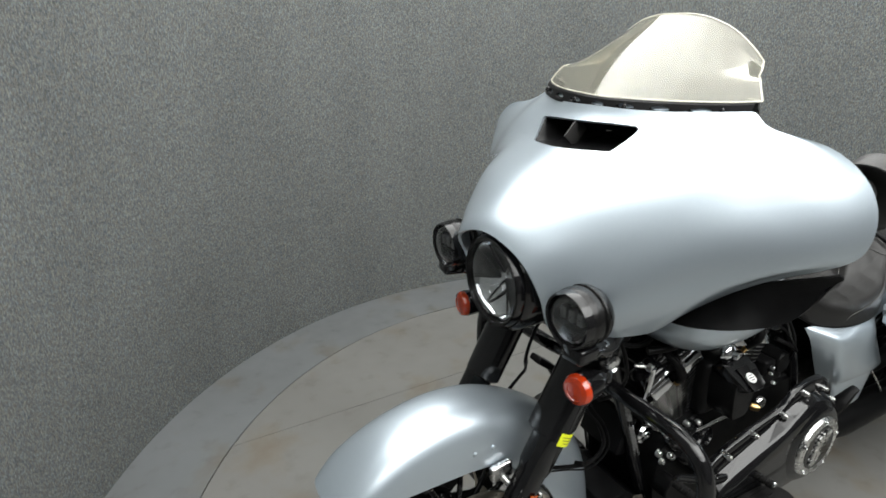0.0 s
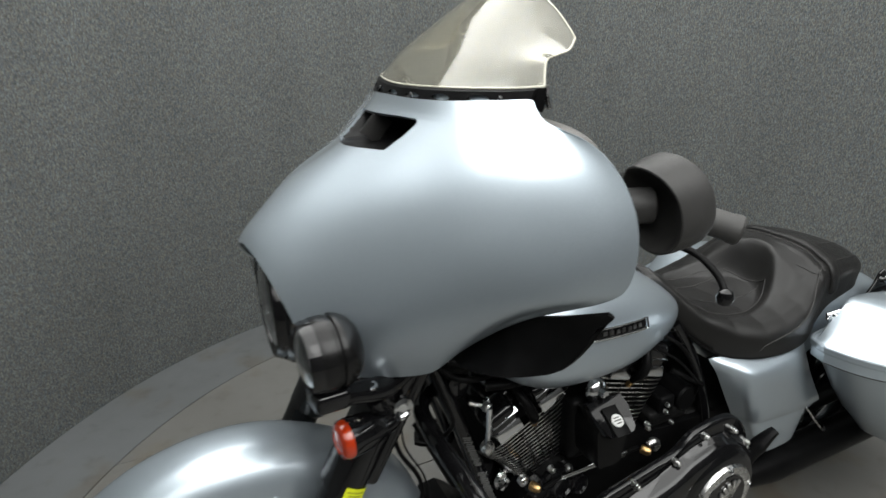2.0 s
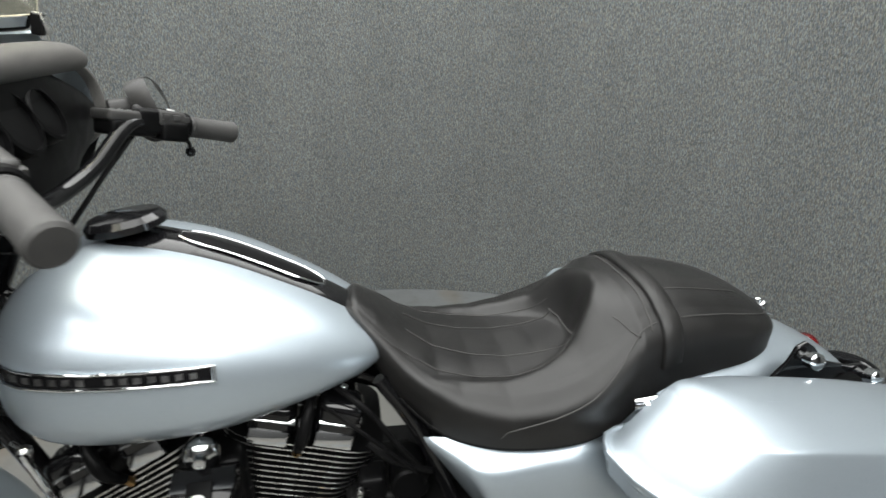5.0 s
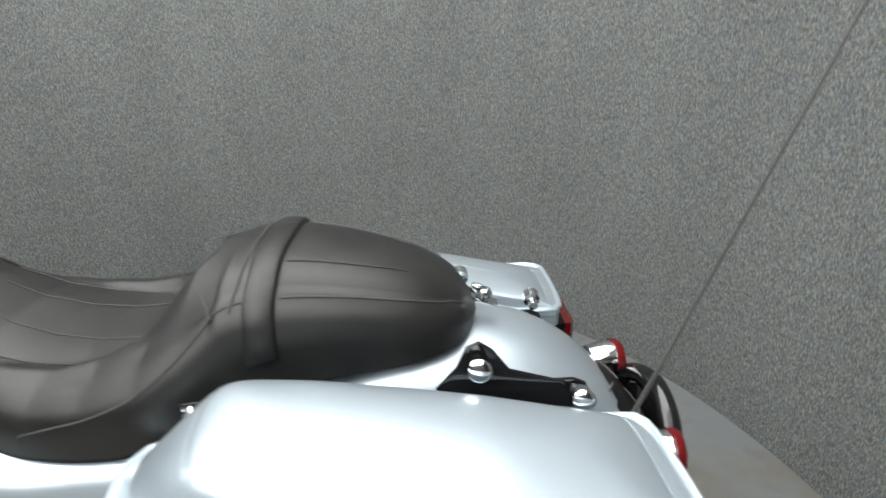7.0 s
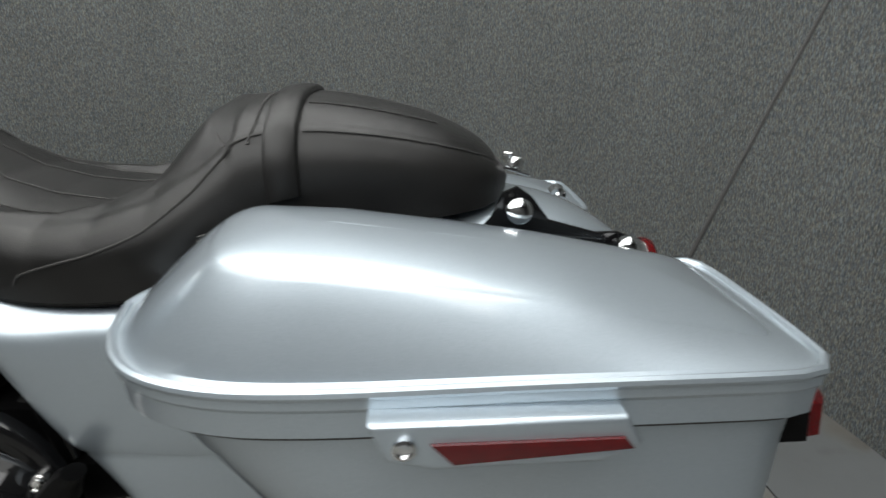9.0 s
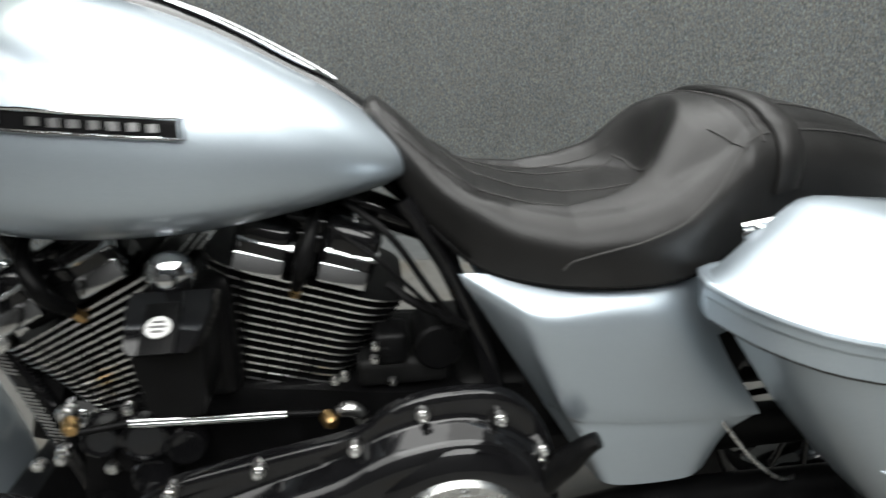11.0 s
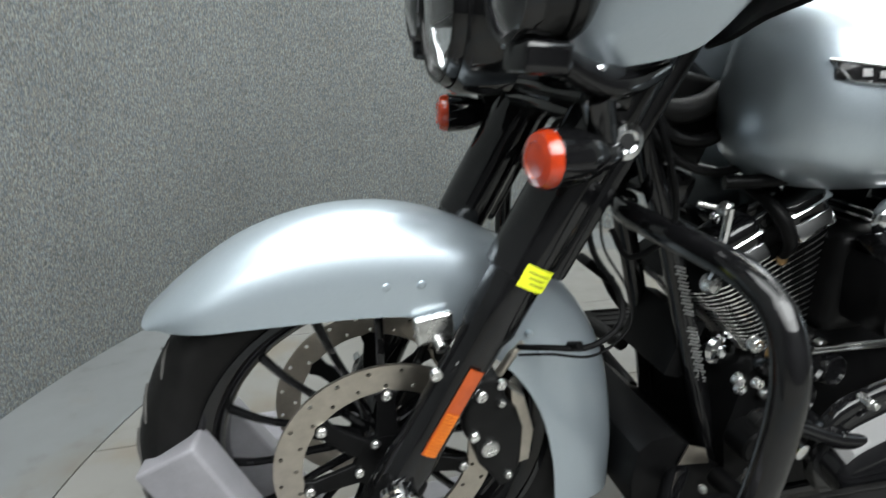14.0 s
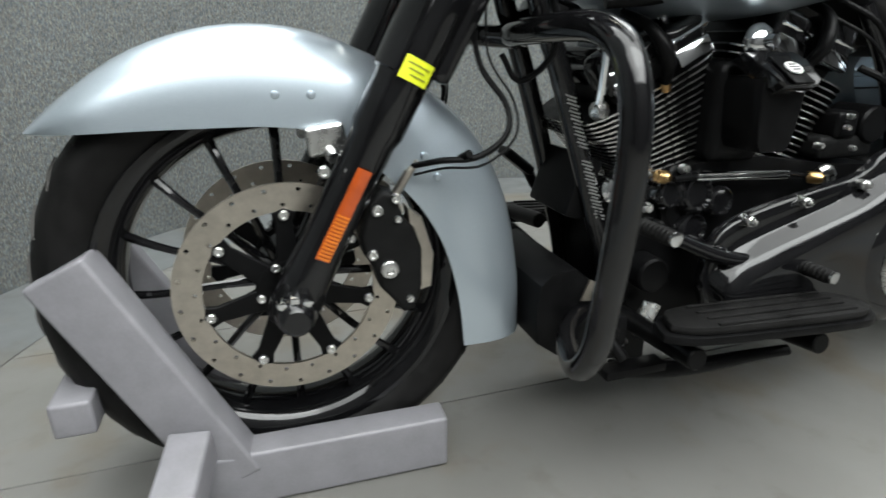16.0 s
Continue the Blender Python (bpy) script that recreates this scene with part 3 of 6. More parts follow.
# direction indicators in front, on curved brackets
for side in (-1, 1):
    y = side * 0.196
    c = Vector((0.151, y, 0.746))
    ind = part("front_indicator", revolve([(0.010, 0.066), (0.021, 0.054), (0.028, 0.03), (0.0305, 0.0), (0.029, -0.002)], c, (1, side * -0.15, 0.0), 28), GLOSS, bike, "gloss black bullet indicator with an amber lens")
    part("lens", revolve([(0.0295, 0.0), (0.0295, -0.008), (0.026, -0.014), (0.018, -0.017), (0.017, -0.0155), (0.003, -0.018)], c, (1, side * -0.15, 0.0), 28), LENS, ind, "round amber lens")
    part("stalk", tube([c + Vector((0.05, 0, -0.002)), c + Vector((0.075, -side * 0.012, 0.0)), (FX(0.765), side * 0.14, 0.765)], [0.014, 0.012, 0.016], 12, 10), GLOSS, ind)

# lamp bar with passing lamps
def lamp_arm(s):
    """One half of the cast bracket: a wavy arm, its flat front pad and the stem to the fork cover."""
    return [tube([(0.118, s * 0.222, 0.838), (0.145, s * 0.218, 0.837), (0.170, s * 0.208, 0.827), (0.205, s * 0.196, 0.817), (0.245, s * 0.180, 0.820), (0.285, s * 0.160, 0.830)], [0.014, 0.016, 0.018, 0.019, 0.016, 0.013], 14, 30, 0.8),
            box(0.05, 0.045, 0.03, pose(0.125, s * 0.215, 0.840, 0, 4, s * -8), 0.009, 3),
            tube([(0.20, s * 0.190, 0.806), (0.208, s * 0.184, 0.785), (0.222, s * 0.170, 0.758)], [0.024, 0.021, 0.026], 12, 10, 0.7),
            tube([(0.118, s * 0.210, 0.845), (0.112, s * 0.205, 0.862)], [0.02, 0.017], 12, 4)]


bar = part("lamp_bar", joined(*lamp_arm(-1), *lamp_arm(1), box(0.05, 0.34, 0.045, pose(0.235, 0, 0.81, 0, 15, 0), 0.012, 3)), GLOSS, bike, "gloss black cast bracket for the passing lamps")
for side in (-1, 1):
    part("bracket_bolt", bolt((0.188, side * 0.206, 0.828), (0, side * 0.3, 1), 0.009, 0.007), CHROME, bar)


def lamp(name, c, r, depth, label, parent, tilt=0.0, bowl=True):
    """A round lamp: housing, bezel ring, reflector bowl with lens blocks, front glass."""
    axis = Vector((1, tilt, 0.02))
    body = part(name, revolve([(r * 1.0, 0.004), (r * 1.07, 0.010), (r * 1.085, 0.020), (r * 1.07, 0.030), (r * 1.0, 0.032), (r * 1.0, 0.035), (r * 1.08, 0.037), (r * 1.09, depth * 0.52), (r * 1.03, depth * 0.66), (r * 0.9, depth * 0.80), (r * 0.66, depth * 0.92), (r * 0.36, depth * 0.985), (0.0005, depth)], c, axis, 40, caps=False), LAMPBLACK, parent, label)
    part("bezel", loft([[Vector(c) + frame_of(axis)[0] * h + (frame_of(axis)[1] * math.cos(a) + frame_of(axis)[2] * math.sin(a)) * q for q, h in ((r * 0.9, 0.004), (r * 0.93, -0.006), (r * 1.0, -0.008), (r * 1.05, 0.0), (r * 1.05, 0.012), (r * 0.9, 0.012))] for a in [2 * math.pi * k / 48 for k in range(49)]], caps=False), GLOSS, body)
    if bowl:
        part("bowl", revolve([(r * 0.91, 0.003), (r * 0.86, 0.014), (r * 0.55, 0.026), (0.001, 0.03)], c, axis, 32, caps=False), GLOSS, body)
    glass = part("front_glass", revolve([(r * 0.91, 0.0), (r * 0.75, -0.007), (r * 0.45, -0.012), (0.001, -0.0145), (0.001, -0.012), (r * 0.45, -0.0095), (r * 0.75, -0.0045), (r * 0.9, 0.002)], c, axis, 36, caps=False), CLEAR, body, "clear bulged glass")
    glass.visible_shadow = False
    d, u, w = frame_of(axis)
    up = Vector((0, 0, 1))
    side = d.cross(up).normalized()
    return body, d, up, side


for s_ in (-1, 1):
    c = Vector((0.104, s_ * 0.203, 0.899))
    body, d, up, sd = lamp("passing_lamp", c, 0.0485, 0.074, "black round passing lamp with a dark reflector", bar, 0.03 - 0.02 * s_)
    part("reflector_block", joined(*[box(0.012, 0.014, 0.022, pose(*(c + d * 0.010 + sd * (0.019 * i) + up * 0.006), 0, 0, 0), 0.003) for i in (-1, 0, 1)]), TOOTH, body, "small dull projector blocks")
c = Vector((0.092, 0, 0.893))
body, d, up, sd = lamp("headlamp", c, 0.088, 0.12, "large round headlamp with a bright reflector", bike, 0.0, False)
part("reflector_bowl", revolve([(0.078, 0.005), (0.076, 0.012), (0.062, 0.024), (0.04, 0.034), (0.014, 0.04), (0.001, 0.04)], c, d, 40, caps=False), MIRROR, body, "bright headlamp reflector")
for a0, a1 in ((-38, 22), (142, 196)):
    wedge = [[c + d * (0.006 + 0.02 * (1 - q)) + (sd * math.cos(radians(a0 + (a1 - a0) * k / 10)) + up * math.sin(radians(a0 + (a1 - a0) * k / 10))) * (0.008 + 0.069 * q) for k in range(11)] for q in np.linspace(0, 1, 6)]
    part("reflector_wing", sheet(wedge, 0.003), SATIN, body, "dark lens wing")
for a0 in (60, 118, 240, 300):
    part("reflector_rib", tube([c + d * 0.03 + (sd * math.cos(radians(a0)) + up * math.sin(radians(a0))) * 0.01, c + d * 0.012 + (sd * math.cos(radians(a0)) + up * math.sin(radians(a0))) * 0.07], 0.0025, 6), SATIN, body)
part("lamp_ring", loft([[c + d * h + (up * math.cos(a) + sd * math.sin(a)) * q for q, h in ((0.079, 0.001), (0.081, -0.007), (0.085, -0.009), (0.087, -0.004), (0.087, 0.004))] for a in [2 * math.pi * k / 48 for k in range(49)]], caps=False), LAMPBLACK, body)
part("headlamp_surround", loft([[Vector((x_, r_ * math.cos(a) * 1.0, 0.893 + r_ * math.sin(a))) for r_, x_ in ((0.0945, 0.098), (0.102, 0.108), (0.104, 0.165), (0.0945, 0.165))] for a in [2 * math.pi * k / 40 for k in range(41)]], caps=False), GLOSS, bike, "gloss black headlamp surround")

# batwing fairing: columns from the middle outwards, each from the screen line down to the lower edge
COL_A = [(0.318, 0, 1.208), (0.304, 0, 1.184), (0.266, 0, 1.153), (0.211, 0, 1.116), (0.156, 0, 1.080), (0.112, 0, 1.046), (0.082, 0, 1.018), (0.069, 0, 0.998)]
COL_B = [(0.322, -0.08, 1.209), (0.309, -0.086, 1.183), (0.273, -0.092, 1.146), (0.224, -0.095, 1.106), (0.175, -0.094, 1.065), (0.133, -0.091, 1.025), (0.104, -0.088, 0.993), (0.087, -0.083, 0.970)]
COL_C = [(0.346, -0.16, 1.211), (0.331, -0.170, 1.185), (0.297, -0.180, 1.147), (0.250, -0.183, 1.100), (0.207, -0.176, 1.048), (0.170, -0.161, 0.993), (0.138, -0.140, 0.945), (0.110, -0.119, 0.905)]
COL_D = [(0.382, -0.23, 1.215), (0.352, -0.248, 1.186), (0.315, -0.262, 1.142), (0.277, -0.263, 1.088), (0.243, -0.252, 1.026), (0.211, -0.228, 0.957), (0.178, -0.190, 0.890), (0.140, -0.135, 0.830)]
COL_E = [(0.406, -0.262, 1.217), (0.380, -0.302, 1.186), (0.349, -0.334, 1.142), (0.322, -0.343, 1.092), (0.300, -0.338, 1.045), (0.284, -0.318, 0.985), (0.268, -0.272, 0.908), (0.258, -0.222, 0.842)]
COL_F = [(0.397, -0.281, 1.206), (0.393, -0.348, 1.186), (0.378, -0.400, 1.146), (0.362, -0.418, 1.098), (0.352, -0.420, 1.050), (0.347, -0.407, 1.018), (0.325, -0.345, 0.975), (0.285, -0.262, 0.885)]
COL_G = [(0.394, -0.299, 1.198), (0.399, -0.389, 1.187), (0.400, -0.446, 1.150), (0.399, -0.470, 1.105), (0.396, -0.470, 1.062), (0.391, -0.453, 1.034), (0.366, -0.406, 1.005), (0.330, -0.333, 0.971)]


def through_knots(points, steps):
    """A smooth curve with the same number of steps between every two of its points."""
    p = np.array(points, float)
    ext = np.vstack([2 * p[0] - p[1], p, 2 * p[-1] - p[-2]])
    out = []
    for i in range(1, len(ext) - 2):
        a, b, c, d = ext[i - 1:i + 3]
        for k in range(steps):
            t = k / steps
            out.append(0.5 * (2 * b + (c - a) * t + (2 * a - 5 * b + 4 * c - d) * t * t + (3 * b - a - 3 * c + d) * t ** 3))
    return np.array([*out, p[-1]])


def fairing_grid():
    """The bars are turned a touch: the far half sits slightly lower, its brow further forward."""
    near = [through_knots(col, 4) for col in (COL_A, COL_B, COL_C, COL_D, COL_E, COL_F, COL_G)]
    far = []
    for col in near[:0:-1]:
        w, z = np.abs(col[:, 1]), col[:, 2]
        brow = 0.045 * np.exp(-((w - 0.15) / 0.09) ** 2) * np.clip((1.125 - z) / 0.05, 0, 1) * np.clip((z - 0.90) / 0.08, 0, 1)
        far.append(col * (1, -1, 1) + np.stack([0.03 * w - brow, 0 * w, -0.045 * w], 1))
    lines = np.array([*far, *near])
    net = np.array([through_knots(lines[:, k], 7) for k in range(lines.shape[1])])
    for _ in range(3):
        net[:, 1:-1] = net[:, 1:-1] * 0.5 + (net[:, :-2] + net[:, 2:]) * 0.25
        net[1:-1] = net[1:-1] * 0.6 + (net[:-2] + net[2:]) * 0.2
    return net


VENT = [(0.146, 1.171), (-0.108, 1.1845), (-0.119, 1.1785), (-0.1165, 1.170), (-0.100, 1.1415), (-0.094, 1.1385), (0.104, 1.1265), (0.117, 1.131), (0.150, 1.163)]
for _ in range(2):
    VENT = [(a[0] * (1 - k) + b[0] * k, a[1] * (1 - k) + b[1] * k) for a, b in zip(VENT, VENT[1:] + VENT[:1]) for k in (0.2, 0.8)]


def fairing_shell():
    """The painted shell with the scoop's opening cut through it."""
    bm = loft(fairing_grid(), closed=False)
    bmesh.ops.recalc_face_normals(bm, faces=bm.faces)
    near = lambda f: abs(f.calc_center_median().y) < 0.2 and f.calc_center_median().z > 1.07 and f.calc_center_median().x < 0.38
    for (y0, z0), (y1, z1) in zip(VENT, VENT[1:] + VENT[:1]):
        faces = [f for f in bm.faces if near(f)]
        geom = list({e for f in faces for e in f.edges} | {v for f in faces for v in f.verts}) + faces
        bmesh.ops.bisect_plane(bm, geom=geom, plane_co=(0, y0, z0), plane_no=(0, z1 - z0, y0 - y1), dist=1e-5)
    inside = []
    for f in bm.faces:
        c = f.calc_center_median()
        if near(f) and all((c.y - y0) * (z1 - z0) - (c.z - z0) * (y1 - y0) < 0 for (y0, z0), (y1, z1) in zip(VENT, VENT[1:] + VENT[:1])):
            inside.append(f)
    bmesh.ops.delete(bm, geom=inside, context="FACES")
    bm.normal_update()
    faces, rims = list(bm.faces), [tuple(e.verts) for e in bm.edges if e.is_boundary]
    back = {v: bm.verts.new(v.co - v.normal * 0.005) for v in list(bm.verts) if v.link_faces}
    for f in faces:
        bm.faces.new([back[v] for v in reversed(f.verts)])
    for a, b in rims:
        bm.faces.new((a, b, back[b], back[a]))
    bmesh.ops.recalc_face_normals(bm, faces=bm.faces)
    return bm


part("fairing", fairing_shell(), PAINT, bike, "silver painted batwing fairing", 50)
grid = fairing_grid()


# air scoop under the screen
def fairing_x(y, z):
    """How far back the painted shell lies at that width and height, above the brow."""
    pts = grid[:20].reshape(-1, 3)
    d = np.hypot(pts[:, 1] - y, pts[:, 2] - z)
    k = np.argsort(d)[:5]
    w = 1 / (d[k] + 1e-4)
    return float((pts[k, 0] * w).sum() / w.sum())


vent_line = [(y0 + (y1 - y0) * k / 3, z0 + (z1 - z0) * k / 3) for (y0, z0), (y1, z1) in zip(VENT, VENT[1:] + VENT[:1]) for k in range(3)]
VENT_MID = (0.015, 1.155)
vent_ring = lambda dx, q: [(fairing_x(VENT_MID[0] + (y - VENT_MID[0]) * q, VENT_MID[1] + (z - VENT_MID[1]) * q) + dx, VENT_MID[0] + (y - VENT_MID[0]) * q, VENT_MID[1] + (z - VENT_MID[1]) * q) for y, z in vent_line]
vent = part("air_scoop", loft([vent_ring(dx, q) for dx, q in ((0.002, 1.0), (-0.001, 0.985), (-0.001, 0.965), (0.004, 0.945), (0.030, 0.92), (0.075, 0.85), (0.10, 0.6), (0.10, 0.05))], caps=False), SATIN, bike, "black air scoop with a dividing fin", 60)
part("fin", box(0.036, 0.004, 0.046, pose(fairing_x(0.03, 1.155) + 0.024, 0.03, 1.156, 0, 42, 0), 0.0015), PLASTIC, vent)

# windscreen and its punched trim strip
base = spline([(x_, y_, z_) for x_, y_, z_ in ((0.422, -0.261, 1.236), (0.392, -0.22, 1.232), (0.352, -0.14, 1.229), (0.333, -0.06, 1.227), (0.329, 0, 1.226), (0.333, 0.06, 1.227), (0.352, 0.14, 1.229), (0.392, 0.22, 1.232), (0.422, 0.261, 1.236))], 49)


def screen_rows():
    rows_ = []
    mid = spline([(0, 0), (0.050, 0.050), (0.108, 0.101), (0.172, 0.147)], 23)
    rim = spline([(0, 0, 1), (0.008, 0.018, 0.955), (0.018, 0.031, 0.916), (0.048, 0.035, 0.83), (0.086, 0.041, 0.75), (0.103, 0.055, 0.71)], 23)
    for k in range(23):
        row_ = []
        for i, b in enumerate(base):
            q = abs((i - 24) / 24) ** 2.3
            dx, dz = mid[k] * (1 - q) + rim[k][:2] * q
            row_.append((b[0] + dx, b[1] * rim[k][2], b[2] + dz))
        rows_.append(row_)
    return rows_


shield = part("windscreen", sheet(screen_rows(), 0.0035), SMOKE, bike, "low smoke-tinted windscreen", 60)
shield.visible_shadow = False
rim_rows = screen_rows()
part("screen_edge", tube([rim_rows[k][0] for k in range(23)] + [rim_rows[22][i] for i in range(1, 49)] + [rim_rows[k][48] for k in range(21, -1, -1)] + [rim_rows[0][i] for i in range(47, -1, -1)], 0.0015, 6), LIT_EDGE, shield, "polished edge, coloured pale for the light it pipes")
tops = spline([(x - 0.004, y, z - 0.004) for x, y, z in base], 121)


def strip_place(u, v, w):
    a = min(max(u, 0), 1) * 120
    i = min(int(a), 119)
    p = tops[i] * (1 - (a - i)) + tops[i + 1] * (a - i)
    return (p[0] - 0.010 * (1 - v) - 0.003 + 0.006 * w, p[1], p[2] - 0.020 * (1 - v) + 0.003 * w)


OVALS = [(0.5 + (k - 3.5) * 0.1175, 0.5 + (k - 2.5) * 0.1175, 0.0, 1.0) for k in range(7)]
plain = [loft([[strip_place(u, v, w) for v, w in ((0, 0), (1, 0), (1, 1), (0, 1))] for u in np.linspace(u0, u1, 7)]) for u0, u1 in ((0.012, OVALS[0][0]), (OVALS[-1][1], 0.988))]
band = joined(holed(strip_place, OVALS, (0.033, 0.27), 8), *plain)
bmesh.ops.remove_doubles(band, verts=band.verts, dist=0.0003)
strip = part("screen_trim", band, SATIN, bike, "black trim strip with oval cut-outs", 30)
part("strip_backing", sheet([[strip_place(u, v, 1.3) for u in np.linspace(0.03, 0.97, 40)] for v in (0.12, 0.88)], 0.001), PAINT, strip, "bright backing behind the cut-outs")
for u in (0.085, 0.382, 0.618, 0.915):
    p = Vector(strip_place(u, 0.5, 0))
    part("trim_screw", bolt(p, (-1, (u - 0.5) * -0.8, 0.5), 0.0055, 0.004), GLOSS, strip)

# inner fairing and instruments
inner_rows = []
for k in range(14):
    t = k / 13
    z = 1.17 - 0.22 * t
    half = 0.27 + 0.13 * math.sin(math.pi * min(1, t * 1.25)) ** 0.8
    row = []
    for j in range(31):
        u = (j - 15) / 15
        row.append((0.422 + 0.026 * (1 - abs(u) ** 3), u * half, z - 0.04 * u * u * (1 - t)))
    inner_rows.append(row)
inner = part("inner_fairing", sheet(inner_rows, 0.006), SATIN, bike, "black inner fairing with a grained hood coloured as lit", 50)
for y, r in ((-0.13, 0.043), (-0.045, 0.05), (0.045, 0.05), (0.13, 0.043)):
    part("gauge", revolve([(r, 0), (r, 0.025), (r * 0.88, 0.027), (r * 0.86, 0.02), (0.001, 0.02)], (0.435, y, 1.08), (1, 0, 0.35), 28), SATIN, inner, "round instrument in a black cup")
hood_line = spline([(0.414, 1.160), (0.412, 1.194), (0.424, 1.207), (0.444, 1.205), (0.460, 1.194), (0.464, 1.178), (0.456, 1.163), (0.440, 1.156), (0.424, 1.156)], 26)
hood_rows = []
for yv in np.linspace(-0.375, 0.375, 41):
    u = abs(yv) / 0.375
    e = max(0.05, (1 - u ** 7) ** 0.5)
    hood_rows.append([(0.416 + (x - 0.416) * e + 0.008 * (1 - u * u), yv, 1.168 + (z - 1.168) * e - 0.018 * (1 - u * u) - 0.02 * u ** 4) for x, z in hood_line])
part("screen_hood", loft(hood_rows), LIT_PLASTIC, inner, "grained dash hood, paler for the light on it")
for side in (-1, 1):
    drop = 0.045 if side > 0 else 0.0
    lip = [[(x + dx - drop * 0.66 * y * (side > 0), -side * y * q, 1.09 + (z - 1.09) * q + drop * y) for dx, q in ((0.000, 0.955), (0.008, 0.951), (0.013, 0.935), (0.015, 0.91), (0.010, 0.885), (0.002, 0.875))] for x, y, z in spline(COL_G[1:7], 30)]
    part("fairing_lip", sheet(lip, 0.003), LIT_PLASTIC, inner)
    part("screen_bracket", box(0.018, 0.014, 0.034, pose(0.428, side * 0.240, 1.219, 0, 12, 0), 0.003), SATIN, inner, "black screen bracket")
    part("bracket_clip", joined(box(0.004, 0.014, 0.030, pose(0.440, side * 0.240, 1.219, 0, -12, 0), 0.0012), box(0.014, 0.014, 0.004, pose(0.433, side * 0.240, 1.235, 0, 12, 0), 0.0012)), ALLOY, inner, "bright clip")

# skirts under the fairing: black panels on both sides
for side in (-1, 1):
    top_ = spline([(0.350, -0.165, 0.930), (0.342, -0.240, 0.935), (0.336, -0.318, 0.945), (0.340, -0.338, 0.964), (0.352, -0.362, 0.976), (0.370, -0.405, 0.993), (0.388, -0.449, 1.013)], 22)
    bot_ = spline([(0.335, -0.165, 0.846), (0.312, -0.230, 0.856), (0.298, -0.285, 0.872), (0.312, -0.350, 0.893), (0.343, -0.382, 0.905), (0.364, -0.408, 0.922), (0.380, -0.430, 0.958), (0.390, -0.446, 0.998)], 22)
    rows = [[tuple((np.array(a) * (1 - t) + np.array(b) * t) * (1, -side, 1) + (0.006 * math.sin(math.pi * t), side * 0.004 * math.sin(math.pi * t), 0)) for t in np.linspace(0, 1, 7)] for a, b in zip(top_, bot_)]
    part("fairing_skirt", sheet(rows, 0.005), SATIN, bike, "satin black air deflector below the fairing", 50)

# handlebar, grips, switches, levers, mirrors
bar_pts = [(0.610, -0.307, 1.066), (0.575, -0.268, 1.068), (0.54, -0.22, 1.055), (0.50, -0.15, 1.0), (0.475, -0.08, 0.975), (0.47, 0, 0.972), (0.475, 0.08, 0.975), (0.50, 0.15, 1.0), (0.54, 0.22, 1.055), (0.575, 0.268, 1.045), (0.60, 0.300, 1.034)]
bar = part("handlebar", tube(bar_pts, 0.0135, 14, 60), GLOSS, bike, "gloss black handlebar")
